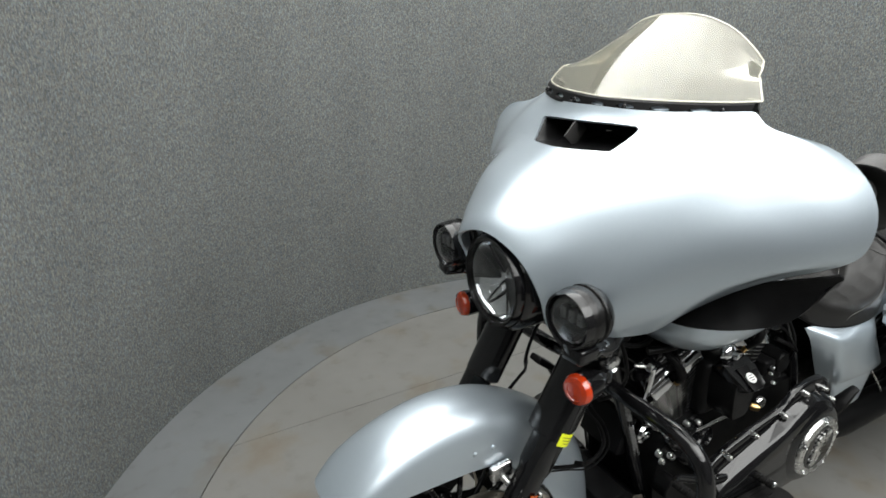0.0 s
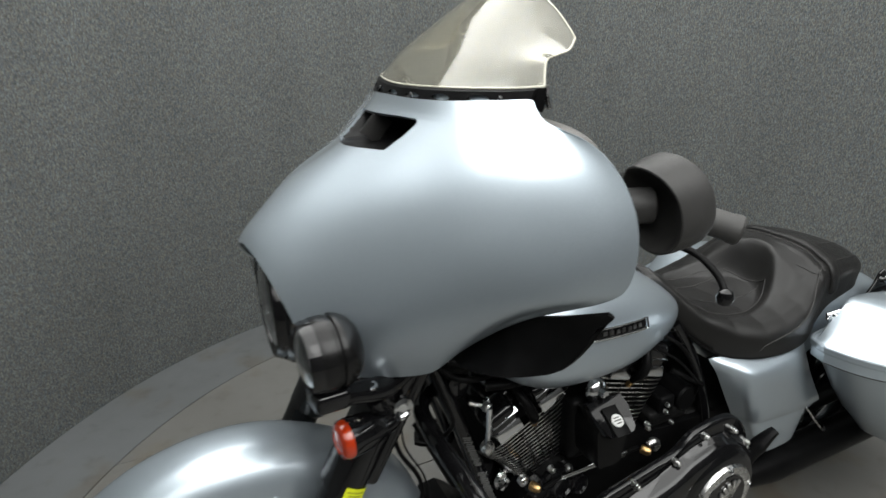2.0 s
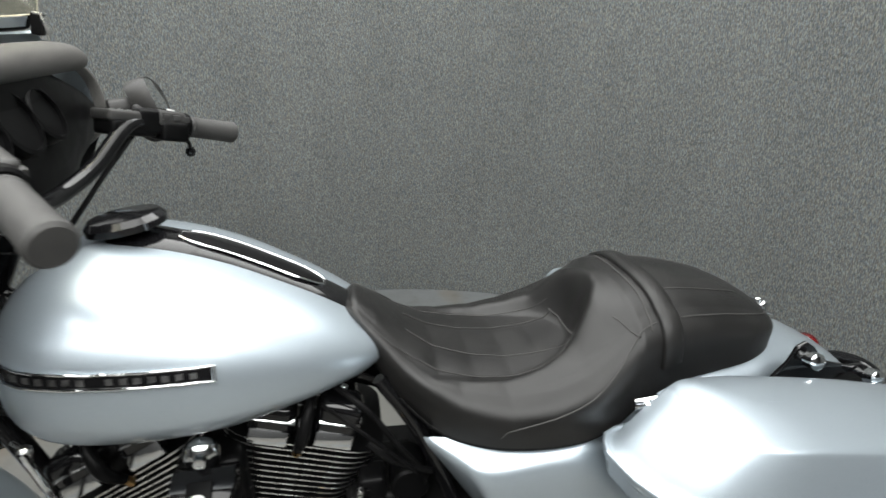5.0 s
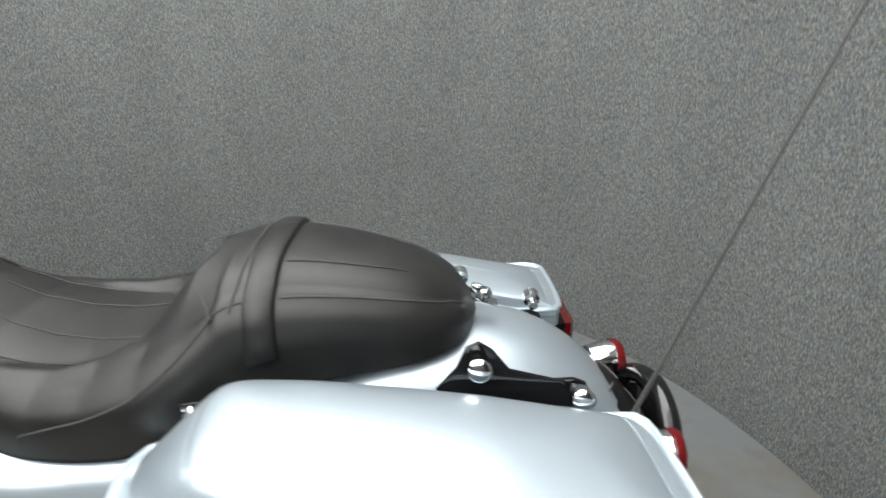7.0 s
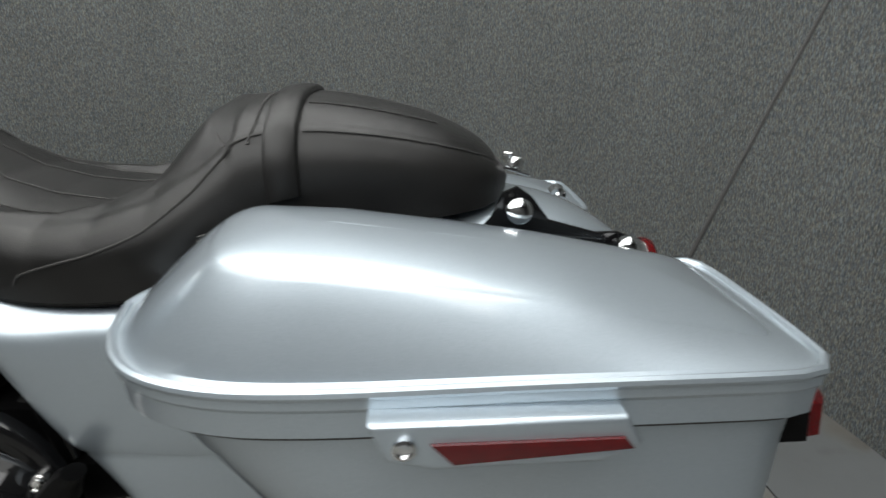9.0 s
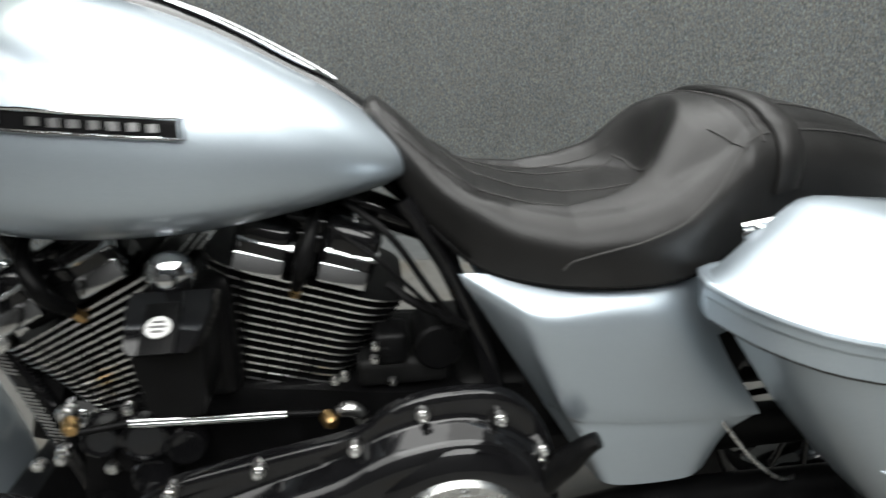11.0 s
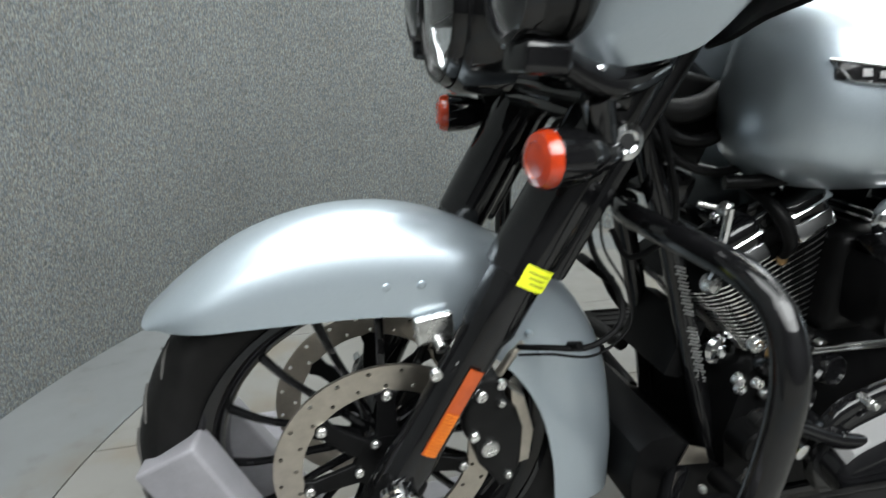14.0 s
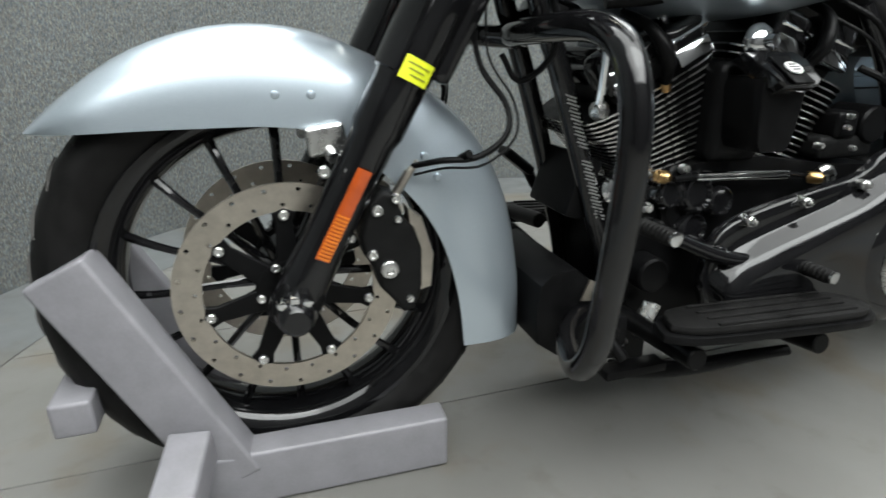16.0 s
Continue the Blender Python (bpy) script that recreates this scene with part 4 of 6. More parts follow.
for side in (-1, 1):
    fall = 0.03 if side > 0 else 0.0
    a, b = Vector((0.606, side * 0.303, 1.067 - fall)), Vector((0.684, side * 0.392, 1.036 - fall))
    d = (b - a).normalized()
    part("grip", joined(revolve([(0.0165, 0), (0.0195, 0.004), (0.0205, 0.012), (0.0192, 0.014), (0.0195, 0.019), (0.0202, 0.094), (0.0215, 0.097), (0.0215, 0.107), (0.018, 0.111)], a, d, 24)), GRIP, bar, "dark rubber grip")
    turn = (0, 14, side * 46)
    sw = part("switch_housing", joined(box(0.056, 0.05, 0.030, pose(*(a - d * 0.030 + Vector((-0.004, 0, 0.010))), *turn), 0.010, 4)), PLASTIC, bar, "grey-topped switch housing")
    part("switch_shell", joined(box(0.054, 0.058, 0.036, pose(*(a - d * 0.026 + Vector((-0.006, 0, -0.012))), *turn), 0.010, 3), rod(a - d * 0.012, a + d * 0.004, 0.025, 22)), SATIN, sw, "black lower shell")
    for along, across in ((0.006, 0.030), (0.026, 0.030), (0.044, 0.028)):
        q = a - d * along + Vector((0.62, -side * 0.5, 0)) * across
        part("switch_button", box(0.014, 0.008, 0.011, pose(*(q + Vector((-0.004, 0, 0.012))), *turn), 0.003), PLASTIC, sw)
    top = a - d * 0.034 + Vector((-0.004, 0, 0.0252))
    part("switch_rocker", box(0.009, 0.017, 0.005, pose(*(top + Vector((0.002, -side * 0.004, 0.0005))), 0, 14, side * 30), 0.0015), GLOSS, sw, "black rocker in its slot")
    part("switch_mark", revolve([(0.0065, -0.001), (0.0065, 0.0012), (0.0042, 0.0012), (0.0042, -0.001)], top + Vector((0.010, side * 0.016, -0.003)), (0.25, side * 0.1, 1), 16, caps=False), WHITE, sw, "small white switch symbol")
    res = Vector((0.528, side * 0.238, 1.098 - fall))
    clamp = part("lever_clamp", joined(box(0.045, 0.035, 0.045, pose(*(a - d * 0.072), 0, 10, side * 42), 0.01, 3), box(0.085, 0.062, 0.028, pose(*(res + Vector((0, 0, -0.02))), 0, 12, side * 50), 0.009, 3)), SATIN, bar, "black reservoir and lever clamp")
    lid = part("reservoir_lid", box(0.086, 0.062, 0.020, pose(*res, 0, 12, side * 50), 0.008, 4), PLASTIC, clamp, "grey grained reservoir lid")
    part("lid_trim", box(0.060, 0.014, 0.0024, pose(*(res + Vector((0.001, side * 0.004, 0.0098))), 0, 12, side * 50), 0.001), ALLOY, lid, "bright strip")
    lever = part("hand_lever", tube([a - d * 0.07 + Vector((-0.02, side * 0.01, -0.012)), *[(x_, side * y_, z_ - fall) for x_, y_, z_ in ((0.545, 0.315, 1.045), (0.556, 0.36, 1.040), (0.572, 0.40, 1.031), (0.575, 0.433, 1.014), (0.571, 0.450, 1.0))]], [0.011, 0.008, 0.0065, 0.0052, 0.0045, 0.0045], 10, 26, 0.75), SATIN, bar, "gloss black hand lever with a ball end")
    part("ball_end", revolve([(0.003, -0.011), (0.0085, -0.008), (0.011, 0), (0.0085, 0.008), (0.003, 0.011)], (0.570, side * 0.453, 0.992 - fall), (0, 0, 1), 16), GLOSS, lever)
    mc = Vector((0.466, -0.428, 1.118)) if side < 0 else Vector((0.505, 0.432, 1.064))
    tilt = pose(*mc, 0, -14, side * 3)
    shape = lambda x, k: [tilt @ Vector((x + 0.010 * (1 - (k * math.sin(t)) ** 2), 0.050 * k * math.copysign(abs(math.cos(t)) ** 0.9, math.cos(t)), 0.056 * k * math.copysign(abs(math.sin(t)) ** 0.9, math.sin(t)))) for t in [2 * math.pi * i / 40 for i in range(40)]]
    mir = part("mirror", loft([shape(-0.004, 0.3), shape(-0.006, 0.6), shape(-0.012, 0.80), shape(-0.018, 0.86), shape(-0.022, 0.90), shape(-0.021, 0.935), shape(-0.010, 0.975), shape(0.006, 1.0), shape(0.018, 0.99), shape(0.022, 0.96), shape(0.020, 0.92)]), PLASTIC, bike, "black rounded rear-view mirror")
    part("mirror_glass", loft([shape(0.0195, 0.925), shape(0.0205, 0.90)]), MIRROR, mir, "mirror glass")
    part("mirror_stalk", joined(rod(mc + Vector((-0.061, -side * 0.033, -0.002)), mc + Vector((-0.006, -side * 0.004, 0)), 0.0205, 24), tube([mc + Vector((0, -side * 0.02, -0.02)), (0.52, side * 0.33, 1.10 - fall), (0.56, side * 0.275, 1.08 - fall)], 0.008, 10, 12)), PLASTIC, mir)
# cables hanging from the bars
for side, pts in ((-1, [(0.30, -0.10, 0.83), (0.335, -0.13, 0.72), (0.365, -0.11, 0.63), (0.33, -0.08, 0.585), (0.31, -0.06, 0.62)]), (1, [(0.55, 0.24, 1.05), (0.48, 0.15, 0.95), (0.42, 0.10, 0.85), (0.40, 0.06, 0.7)])):
    part("control_cable", tube(pts, 0.0045, 8, 30), SATIN, bike, "black control cable")

# fuel tank
TX = [0.430, 0.439, 0.463, 0.505, 0.56, 0.64, 0.72, 0.80, 0.86, 0.91, 0.945, 0.955]
TZT = [0.80, 0.858, 0.895, 0.921, 0.930, 0.915, 0.886, 0.845, 0.810, 0.775, 0.748, 0.735]
TZB = [0.78, 0.731, 0.701, 0.678, 0.666, 0.662, 0.667, 0.680, 0.692, 0.704, 0.718, 0.732]
TW = [0.07, 0.132, 0.178, 0.208, 0.217, 0.214, 0.202, 0.174, 0.145, 0.110, 0.065, 0.02]
tank_line = spline(list(zip(TX, TZT, TZB, TW)), 46)


def tank_ring(x, zt, zb, w, grow=0.0, n=40):
    zm = zb + (zt - zb) * 0.42
    ring_ = []
    for k in range(n):
        a = 2 * math.pi * k / n
        c, s = math.cos(a), math.sin(a)
        e = 0.70 if s > 0 else 0.72
        y = (w + grow) * math.copysign(abs(c) ** e, c)
        z = zm + ((zt + grow - zm) if s > 0 else (zm - zb + grow)) * math.copysign(abs(s) ** (0.9 if s > 0 else 0.72), s)
        # the steering neck's notch in the front
        ring_.append((x + 0.08 * math.exp(-(y / 0.042) ** 2) * min(1, max(0, (0.60 - x) / 0.16)), y, z))
    return ring_


part("fuel_tank", loft([tank_ring(*row) for row in tank_line]), PAINT, bike, "silver painted teardrop fuel tank", 60)


def on_tank(x, ang, lift=0.0):
    row = [np.interp(x, tank_line[:, 0], tank_line[:, i]) for i in range(4)]
    zm = row[2] + (row[1] - row[2]) * 0.42
    c, s = math.cos(ang), math.sin(ang)
    e = 0.70 if s > 0 else 0.72
    return (x, (row[3] + lift) * math.copysign(abs(c) ** e, c), zm + ((row[1] + lift - zm) if s > 0 else (zm - row[2] + lift)) * math.copysign(abs(s) ** (0.9 if s > 0 else 0.72), s))


BADGE_Z, BADGE_FALL = 0.8245, 0.0275


def tank_side(x, z, lift):
    """The point of the tank's flank at that length and height."""
    best = min((abs(on_tank(x, math.pi - a)[2] - z), a) for a in np.linspace(-1.2, 1.4, 400))[1]
    return on_tank(x, math.pi - best, lift)


for side in (-1, 1):
    flip = Matrix.Scale(1 if side < 0 else -1, 4, (0, 1, 0))
    rows = [[tank_side(x, z0 + dz, 0.003) for dz in (-hh, 0, hh)] for x, z0, hh in [(0.478 + 0.242 * k / 24, BADGE_Z - BADGE_FALL * k / 24, 0.0085 - 0.0006 * k / 24) for k in range(25)]]
    bm = sheet(rows, 0.004)
    bm.transform(flip)
    badge = part("tank_badge", bm, GLOSS, bike, "chrome-edged black tank badge")
    edge = [tank_side(0.474 + 0.25 * k / 24, BADGE_Z - BADGE_FALL * k / 24 + 0.0098 - 0.0008 * k / 24, 0.0045) for k in range(25)] + [tank_side(0.724 - 0.236 * k / 24, BADGE_Z - BADGE_FALL + BADGE_FALL * k / 24 - 0.0088 - 0.0008 * k / 24, 0.0045) for k in range(25)]
    bm = tube([*edge, edge[0]], 0.0017, 6)
    bm.transform(flip)
    part("badge_rim", bm, CHROME, badge, "chrome rim")
    for k in range(14):
        if k == 6:
            continue
        x = 0.498 + 0.0152 * k
        z0 = BADGE_Z - BADGE_FALL * (x - 0.478) / 0.242
        bm = sheet([[tank_side(x + a, z0 + b, 0.0045) for b in (-0.0036, 0.0036)] for a in (0.0, 0.0082)], 0.0012)
        bm.transform(flip)
        part("badge_bar", bm, TOOTH, badge)

# dash console along the top of the tank
rows = []
for k in range(30):
    x = 0.53 + 0.39 * k / 29
    row = [np.interp(min(x, max(0.445, 2 * x - 0.60)), tank_line[:, 0], tank_line[:, i]) for i in range(4)]
    half = 0.062 - 0.022 * k / 29
    lift = 0.010 * math.sin(math.pi * min(1, k / 6) / 2)
    zt = row[1]
    rows.append([(x, half * u, zt + lift - 0.018 * abs(u) ** 3 - 0.0016 * u * u) for u in np.linspace(-1.25, 1.25, 15)])
con = part("tank_console", sheet(rows, 0.012), GLOSS, bike, "gloss black tank console")
rows = []
for k in range(22):
    x = 0.655 + 0.20 * k / 21
    zt = np.interp(x, tank_line[:, 0], tank_line[:, 1])
    half = 0.026 * (1 - (2 * k / 21 - 1) ** 6 * 0.6)
    rows.append([(x, half * u, zt + 0.0125 - 0.0016 * u * u) for u in np.linspace(-1, 1, 7)])
part("console_insert", sheet(rows, 0.003), SATIN, con, "ribbed dark insert in a bright frame")
part("insert_rim", tube([r[0] for r in rows] + [r[-1] for r in rows[::-1]] + [rows[0][0]], 0.0022, 6), CHROME, con, "bright insert frame")
part("fuel_door", revolve([(0.055, 0), (0.056, 0.01), (0.048, 0.018), (0.001, 0.02)], (0.585, 0, 0.938), (-0.1, 0, 1), 32), GLOSS, con, "gloss black round fuel door")

# seat
S_X = [0.885, 0.90, 0.93, 0.97, 1.02, 1.08, 1.14, 1.20, 1.245, 1.28, 1.305, 1.34, 1.40, 1.475, 1.55, 1.605, 1.628, 1.636]
S_TOP = [0.795, 0.803, 0.776, 0.738, 0.706, 0.684, 0.674, 0.671, 0.675, 0.702, 0.775, 0.796, 0.797, 0.784, 0.761, 0.731, 0.703, 0.69]
S_LOW = [0.775, 0.75, 0.70, 0.652, 0.618, 0.608, 0.606, 0.607, 0.611, 0.618, 0.628, 0.643, 0.66, 0.664, 0.664, 0.666, 0.672, 0.68]
S_HALF = [0.035, 0.056, 0.082, 0.115, 0.150, 0.178, 0.192, 0.196, 0.192, 0.182, 0.172, 0.160, 0.148, 0.136, 0.118, 0.085, 0.045, 0.015]


def seat_top(x, y):
    """Height of the upholstery: a dished rider's bucket, a rolled back wall, the pillion pad."""
    dish = np.interp(x, (0.885, 0.90, 0.93, 0.97, 1.02, 1.08, 1.14, 1.20, 1.254, 1.30, 1.34), (0.795, 0.806, 0.784, 0.746, 0.710, 0.690, 0.681, 0.683, 0.692, 0.70, 0.71))
    pad = np.interp(x, S_X, S_TOP)
    crest = np.interp(x, (0.885, 0.93, 0.97, 1.05, 1.12, 1.18, 1.24, 1.29, 1.325, 1.36), (0.795, 0.784, 0.747, 0.708, 0.697, 0.704, 0.724, 0.756, 0.785, 0.796))
    crest = crest if x < 1.325 else pad
    crest += max(0, 0.797 - crest) * max(0, 1 - abs(y) / 0.13) ** 0.6 * min(1, max(0, (x - 1.225) / 0.06)) * min(1, max(0, (1.39 - x) / 0.05))
    r = math.hypot(max(0, x - 1.10) / 0.19, y / 0.125)
    q = min(1, max(0, (r - 0.84) / 0.24))
    return dish + (crest - dish) * q * q * (3 - 2 * q)


def seat_point(x, u, lift=0.0):
    """u: -1 lower left rim, 0 middle of the top, 1 lower right rim."""
    low, half = np.interp(x, S_X, S_LOW), np.interp(x, S_X, S_HALF)
    a = math.pi * (u + 1) / 2
    c, s = -math.cos(a), math.sin(a)
    yy = half * math.copysign(abs(c) ** 0.70, c)
    z = low + (seat_top(x, yy) - low) * abs(s) ** 0.52
    bulge = 0.008 * math.sin(math.pi * min(1, abs(s) * 1.1)) if abs(u) > 0.5 else 0
    return Vector((x, yy * (1 + lift / max(half, 0.02)) + math.copysign(bulge, yy), z + lift * abs(s)))


def seat_at(x, y):
    """The u of seat_point that lies y to the side."""
    c = min(1, abs(y) / np.interp(x, S_X, S_HALF)) ** (1 / 0.70)
    return math.copysign(1 - 2 * math.acos(c) / math.pi, y)


S_TOPS = spline(list(zip(S_X, S_TOP)), 90)
S_X_FINE = list(S_TOPS[:, 0])
S_LOW = list(np.interp(S_X_FINE, *spline(list(zip(S_X, S_LOW)), 90).T))
S_HALF = list(np.interp(S_X_FINE, *spline(list(zip(S_X, S_HALF)), 90).T))
S_TOP, S_X = list(S_TOPS[:, 1]), S_X_FINE
seat = part("seat", loft([[seat_point(x, u) for u in np.linspace(-1, 1, 81)] for x in np.linspace(S_X[0], S_X[-1], 170)]), LEATHER, bike, "black leather two-up bucket seat", 70)


def seam(line, r=0.0013, name="seat_seam"):
    part(name, tube([seat_point(x, u, 0.0006) for x, u in spline(line, 40)], r, 6), THREAD, seat)


def seam_y(line, r=0.0011):
    seam([(x, seat_at(x, y)) for x, y in spline(line, 12)], r)


for side in (-1, 1):
    seam_y([(0.925, side * 0.066), (0.97, side * 0.088), (1.03, side * 0.102), (1.10, side * 0.106), (1.16, side * 0.102), (1.21, side * 0.090), (1.253, side * 0.066)])
    seam_y([(0.98, side * 0.03), (1.03, side * 0.040), (1.10, side * 0.046), (1.17, side * 0.050), (1.252, side * 0.052)])
    seam([(1.10, side * 0.965), (1.115, side * 0.90), (1.16, side * 0.83), (1.23, side * 0.76), (1.28, side * 0.68), (1.315, side * 0.60), (1.34, side * 0.57), (1.358, side * 0.565)])
    seam_y([(1.300, side * 0.105), (1.312, side * 0.125), (1.325, side * 0.142)])
    seam([(1.40, side * 0.57), (1.47, side * 0.56), (1.55, side * 0.54), (1.612, side * 0.48)])
    seam([(1.40, side * 0.25), (1.49, side * 0.23), (1.545, side * 0.19)])
seam_y([(1.253, -0.066), (1.262, -0.03), (1.264, 0.0), (1.262, 0.03), (1.253, 0.054)], 0.0018)
seam([(1.345, -0.62), (1.349, -0.4), (1.350, -0.2), (1.350, 0), (1.350, 0.2), (1.349, 0.4), (1.345, 0.62)], 0.0016)
strap_rows = [[seat_point(x, u, lift) for u in np.linspace(-0.93, 0.93, 41)] for x, lift in ((1.3605, 0.001), (1.3615, 0.0055), (1.364, 0.0075), (1.378, 0.0085), (1.392, 0.0075), (1.3945, 0.0055), (1.3955, 0.001))]
part("passenger_strap", sheet(strap_rows, 0.003), LEATHER, seat, "black leather passenger strap", 70)
part("seat_base", tube([seat_point(x, -1, -0.004) for x in np.linspace(0.96, 1.36, 30)], 0.0045, 6), SATIN, seat)
part("seat_tab", joined(box(0.04, 0.022, 0.004, pose(1.65, 0, 0.690, 0, 20, 0), 0.0015), bolt((1.648, 0, 0.694), (0.4, 0, 1), 0.011, 0.014), bolt((1.640, 0, 0.708), (0.4, 0, 1), 0.009, 0.006)), CHROME, seat, "bright seat bolt on a tab")

# side covers
for side in (-1, 1):
    # rows from the top edge down: each runs from the front edge over the front crease to the rear edge
    net = [[(0.990, 0.140, 0.612), (1.010, 0.146, 0.611), (1.060, 0.155, 0.608), (1.160, 0.158, 0.604), (1.230, 0.158, 0.605), (1.278, 0.154, 0.610)],
           [(0.998, 0.145, 0.600), (1.025, 0.168, 0.597), (1.068, 0.186, 0.593), (1.160, 0.190, 0.590), (1.230, 0.186, 0.590), (1.280, 0.168, 0.594)],
           [(1.015, 0.150, 0.575), (1.045, 0.183, 0.572), (1.078, 0.205, 0.570), (1.165, 0.204, 0.565), (1.235, 0.200, 0.563), (1.286, 0.178, 0.563)],
           [(1.050, 0.150, 0.515), (1.075, 0.180, 0.510), (1.096, 0.202, 0.508), (1.180, 0.203, 0.505), (1.262, 0.199, 0.500), (1.322, 0.182, 0.496)],
           [(1.095, 0.150, 0.440), (1.113, 0.176, 0.438), (1.126, 0.196, 0.436), (1.205, 0.198, 0.428), (1.300, 0.196, 0.420), (1.378, 0.185, 0.414)],
           [(1.100, 0.150, 0.430), (1.118, 0.170, 0.427), (1.132, 0.189, 0.425), (1.210, 0.191, 0.417), (1.304, 0.189, 0.409), (1.384, 0.178, 0.402)],
           [(1.128, 0.150, 0.385), (1.140, 0.170, 0.384), (1.156, 0.190, 0.383), (1.215, 0.192, 0.380), (1.300, 0.190, 0.378), (1.342, 0.180, 0.376)],
           [(1.165, 0.150, 0.322), (1.172, 0.168, 0.320), (1.182, 0.186, 0.318), (1.220, 0.190, 0.315), (1.290, 0.188, 0.315), (1.318, 0.178, 0.318)]]
    across = [through_knots(r, 5) for r in net]
    lines = np.array([through_knots([row[k] for row in across], 4) for k in range(len(across[0]))])
    lines[:, :, 1] *= side
    cov = part("side_cover", sheet([[tuple(q) for q in col] for col in lines], 0.004), PAINT, bike, "silver painted side cover with a pressed crease", 40)
    part("cover_edge", tube([tuple(q + np.array((0, side * 0.001, -0.001))) for q in lines[:, -1]], 0.0025, 8), PAINT, cov)

# saddlebags
def bag_outline(grow=0.0, z=0.64, drop=0.0, rake=0.0, nose=1.0):
    """Plan outline of a saddlebag rim."""
    base_ = [(1.245, -0.244), (1.260, -0.306), (1.295, -0.360), (1.355, -0.392), (1.44, -0.404), (1.6, -0.406), (1.745, -0.409), (1.787, -0.408), (1.807, -0.399), (1.815, -0.374), (1.816, -0.285), (1.811, -0.212), (1.790, -0.193), (1.6, -0.19), (1.4, -0.19), (1.27, -0.20)]
    pts = spline([*base_, base_[0]], 73)[:-1]
    mid = np.array([1.52, -0.30])
    out = []
    for p in pts:
        d_ = p - mid
        out.append((p[0] + grow * d_[0] / 0.275 * (0.45 if d_[0] > 0 else nose) + rake * max(0, 1.816 - p[0]) / 0.55, p[1] + grow * d_[1] / 0.12 * 0.9, z - drop * (p[0] - 1.56)))
    return out


def hung(bm, drop):
    """The bag on its rail; the right one hangs slightly lower."""
    bmesh.ops.translate(bm, vec=(0, 0, -drop), verts=bm.verts)
    return bm


def bag(side):
    sg = (lambda bm: hung(bm, 0.021)) if side < 0 else (lambda bm: hung(flipped(bm), 0.075))
    body_rings = [bag_outline(-0.010, 0.625), bag_outline(-0.016, 0.58, 0, 0.02), bag_outline(-0.022, 0.50, 0, 0.07), bag_outline(-0.030, 0.42, 0, 0.13), bag_outline(-0.045, 0.34, 0, 0.19), bag_outline(-0.065, 0.315, 0, 0.21), bag_outline(-0.09, 0.31, 0, 0.22)]
    bd = part("saddlebag", sg(loft(body_rings)), PAINT, bike, "silver painted hard saddlebag", 50)
    def lid_level(x):
        """Height of the crease along the lid."""
        return float(np.interp(x, (1.25, 1.32, 1.37, 1.45, 1.55, 1.63, 1.70, 1.80), (0.700, 0.722, 0.727, 0.720, 0.704, 0.690, 0.674, 0.652)))

    rim_xy = np.array(bag_outline(0.0, 0.645))[:, :2]
    mid = np.array([1.575, -0.285])
    crease_xy = []
    for x, y in rim_xy:
        crease_xy.append((np.interp(x, (1.24, 1.30, 1.40, 1.60, 1.75, 1.817), (1.338, 1.365, 1.43, 1.60, 1.740, 1.794)), np.interp(y, (-0.407, -0.37, -0.30, -0.22, -0.19), (-0.374, -0.352, -0.292, -0.222, -0.200))))
    crease_xy = np.array(crease_xy)
    rings = []
    for g, dz in ((-0.006, -0.038), (0.001, -0.036), (0.0025, -0.014), (0.0055, -0.010), (0.0055, -0.002), (0.002, 0.003), (-0.004, 0.003)):
        rings.append(bag_outline(g, 0.645 + dz))
    foot = np.array(bag_outline(-0.007, 0.645))[:, :2]
    for f, h in ((0.02, 0.04), (0.14, 0.18), (0.38, 0.44), (0.66, 0.72), (0.90, 0.935), (0.975, 0.988)):
        rings.append([(*(a * (1 - f) + b * f), 0.648 + (lid_level(b[0]) - 0.648) * h) for a, b in zip(foot, crease_xy)])
    for q, up in ((1.0, 0.0), (0.985, 0.0014), (0.92, 0.0038), (0.75, 0.0075), (0.5, 0.011), (0.25, 0.013), (0.02, 0.0135)):
        ring_ = []
        for b in crease_xy:
            c_ = mid + (b - mid) * np.array([0.62 + 0.38 * q, q])
            ring_.append((*c_, lid_level(c_[0]) + up))
        rings.append(ring_)
    lid = part("bag_lid", sg(loft(rings)), PAINT, bd, "silver lid with a stepped rim", 24)
    part("lid_bead", sg(tube([(x, y, z) for x, y, z in bag_outline(0.0035, 0.6465)] + [bag_outline(0.0035, 0.6465)[0]], 0.0045, 8)), PAINT, lid)
    part("lid_gap", sg(tube([(x, y, z) for x, y, z in bag_outline(-0.006, 0.6055)] + [bag_outline(-0.006, 0.6055)[0]], 0.002, 6)), LINE, lid)
    plate = part("latch_plate", sg(slab([(1.478, 0.632), (1.655, 0.629), (1.668, 0.606), (1.64, 0.592), (1.52, 0.593), (1.488, 0.602)], 0.034, Matrix(((1, 0, 0, 0), (0, 0, 1, -0.430), (0, 1, 0, 0.003), (0, 0, 0, 1))), 0.005, 3)), PAINT, bd, "silver latch plate with a red reflector")
    part("plate_reflector", sg(slab([(1.52, 0.617), (1.653, 0.615), (1.660, 0.606), (1.535, 0.600)], 0.004, Matrix(((1, 0, 0, 0), (0, 0, 1, -0.4335), (0, 1, 0, 0.003), (0, 0, 0, 1))), 0.001)), RED, plate, "long red reflector")
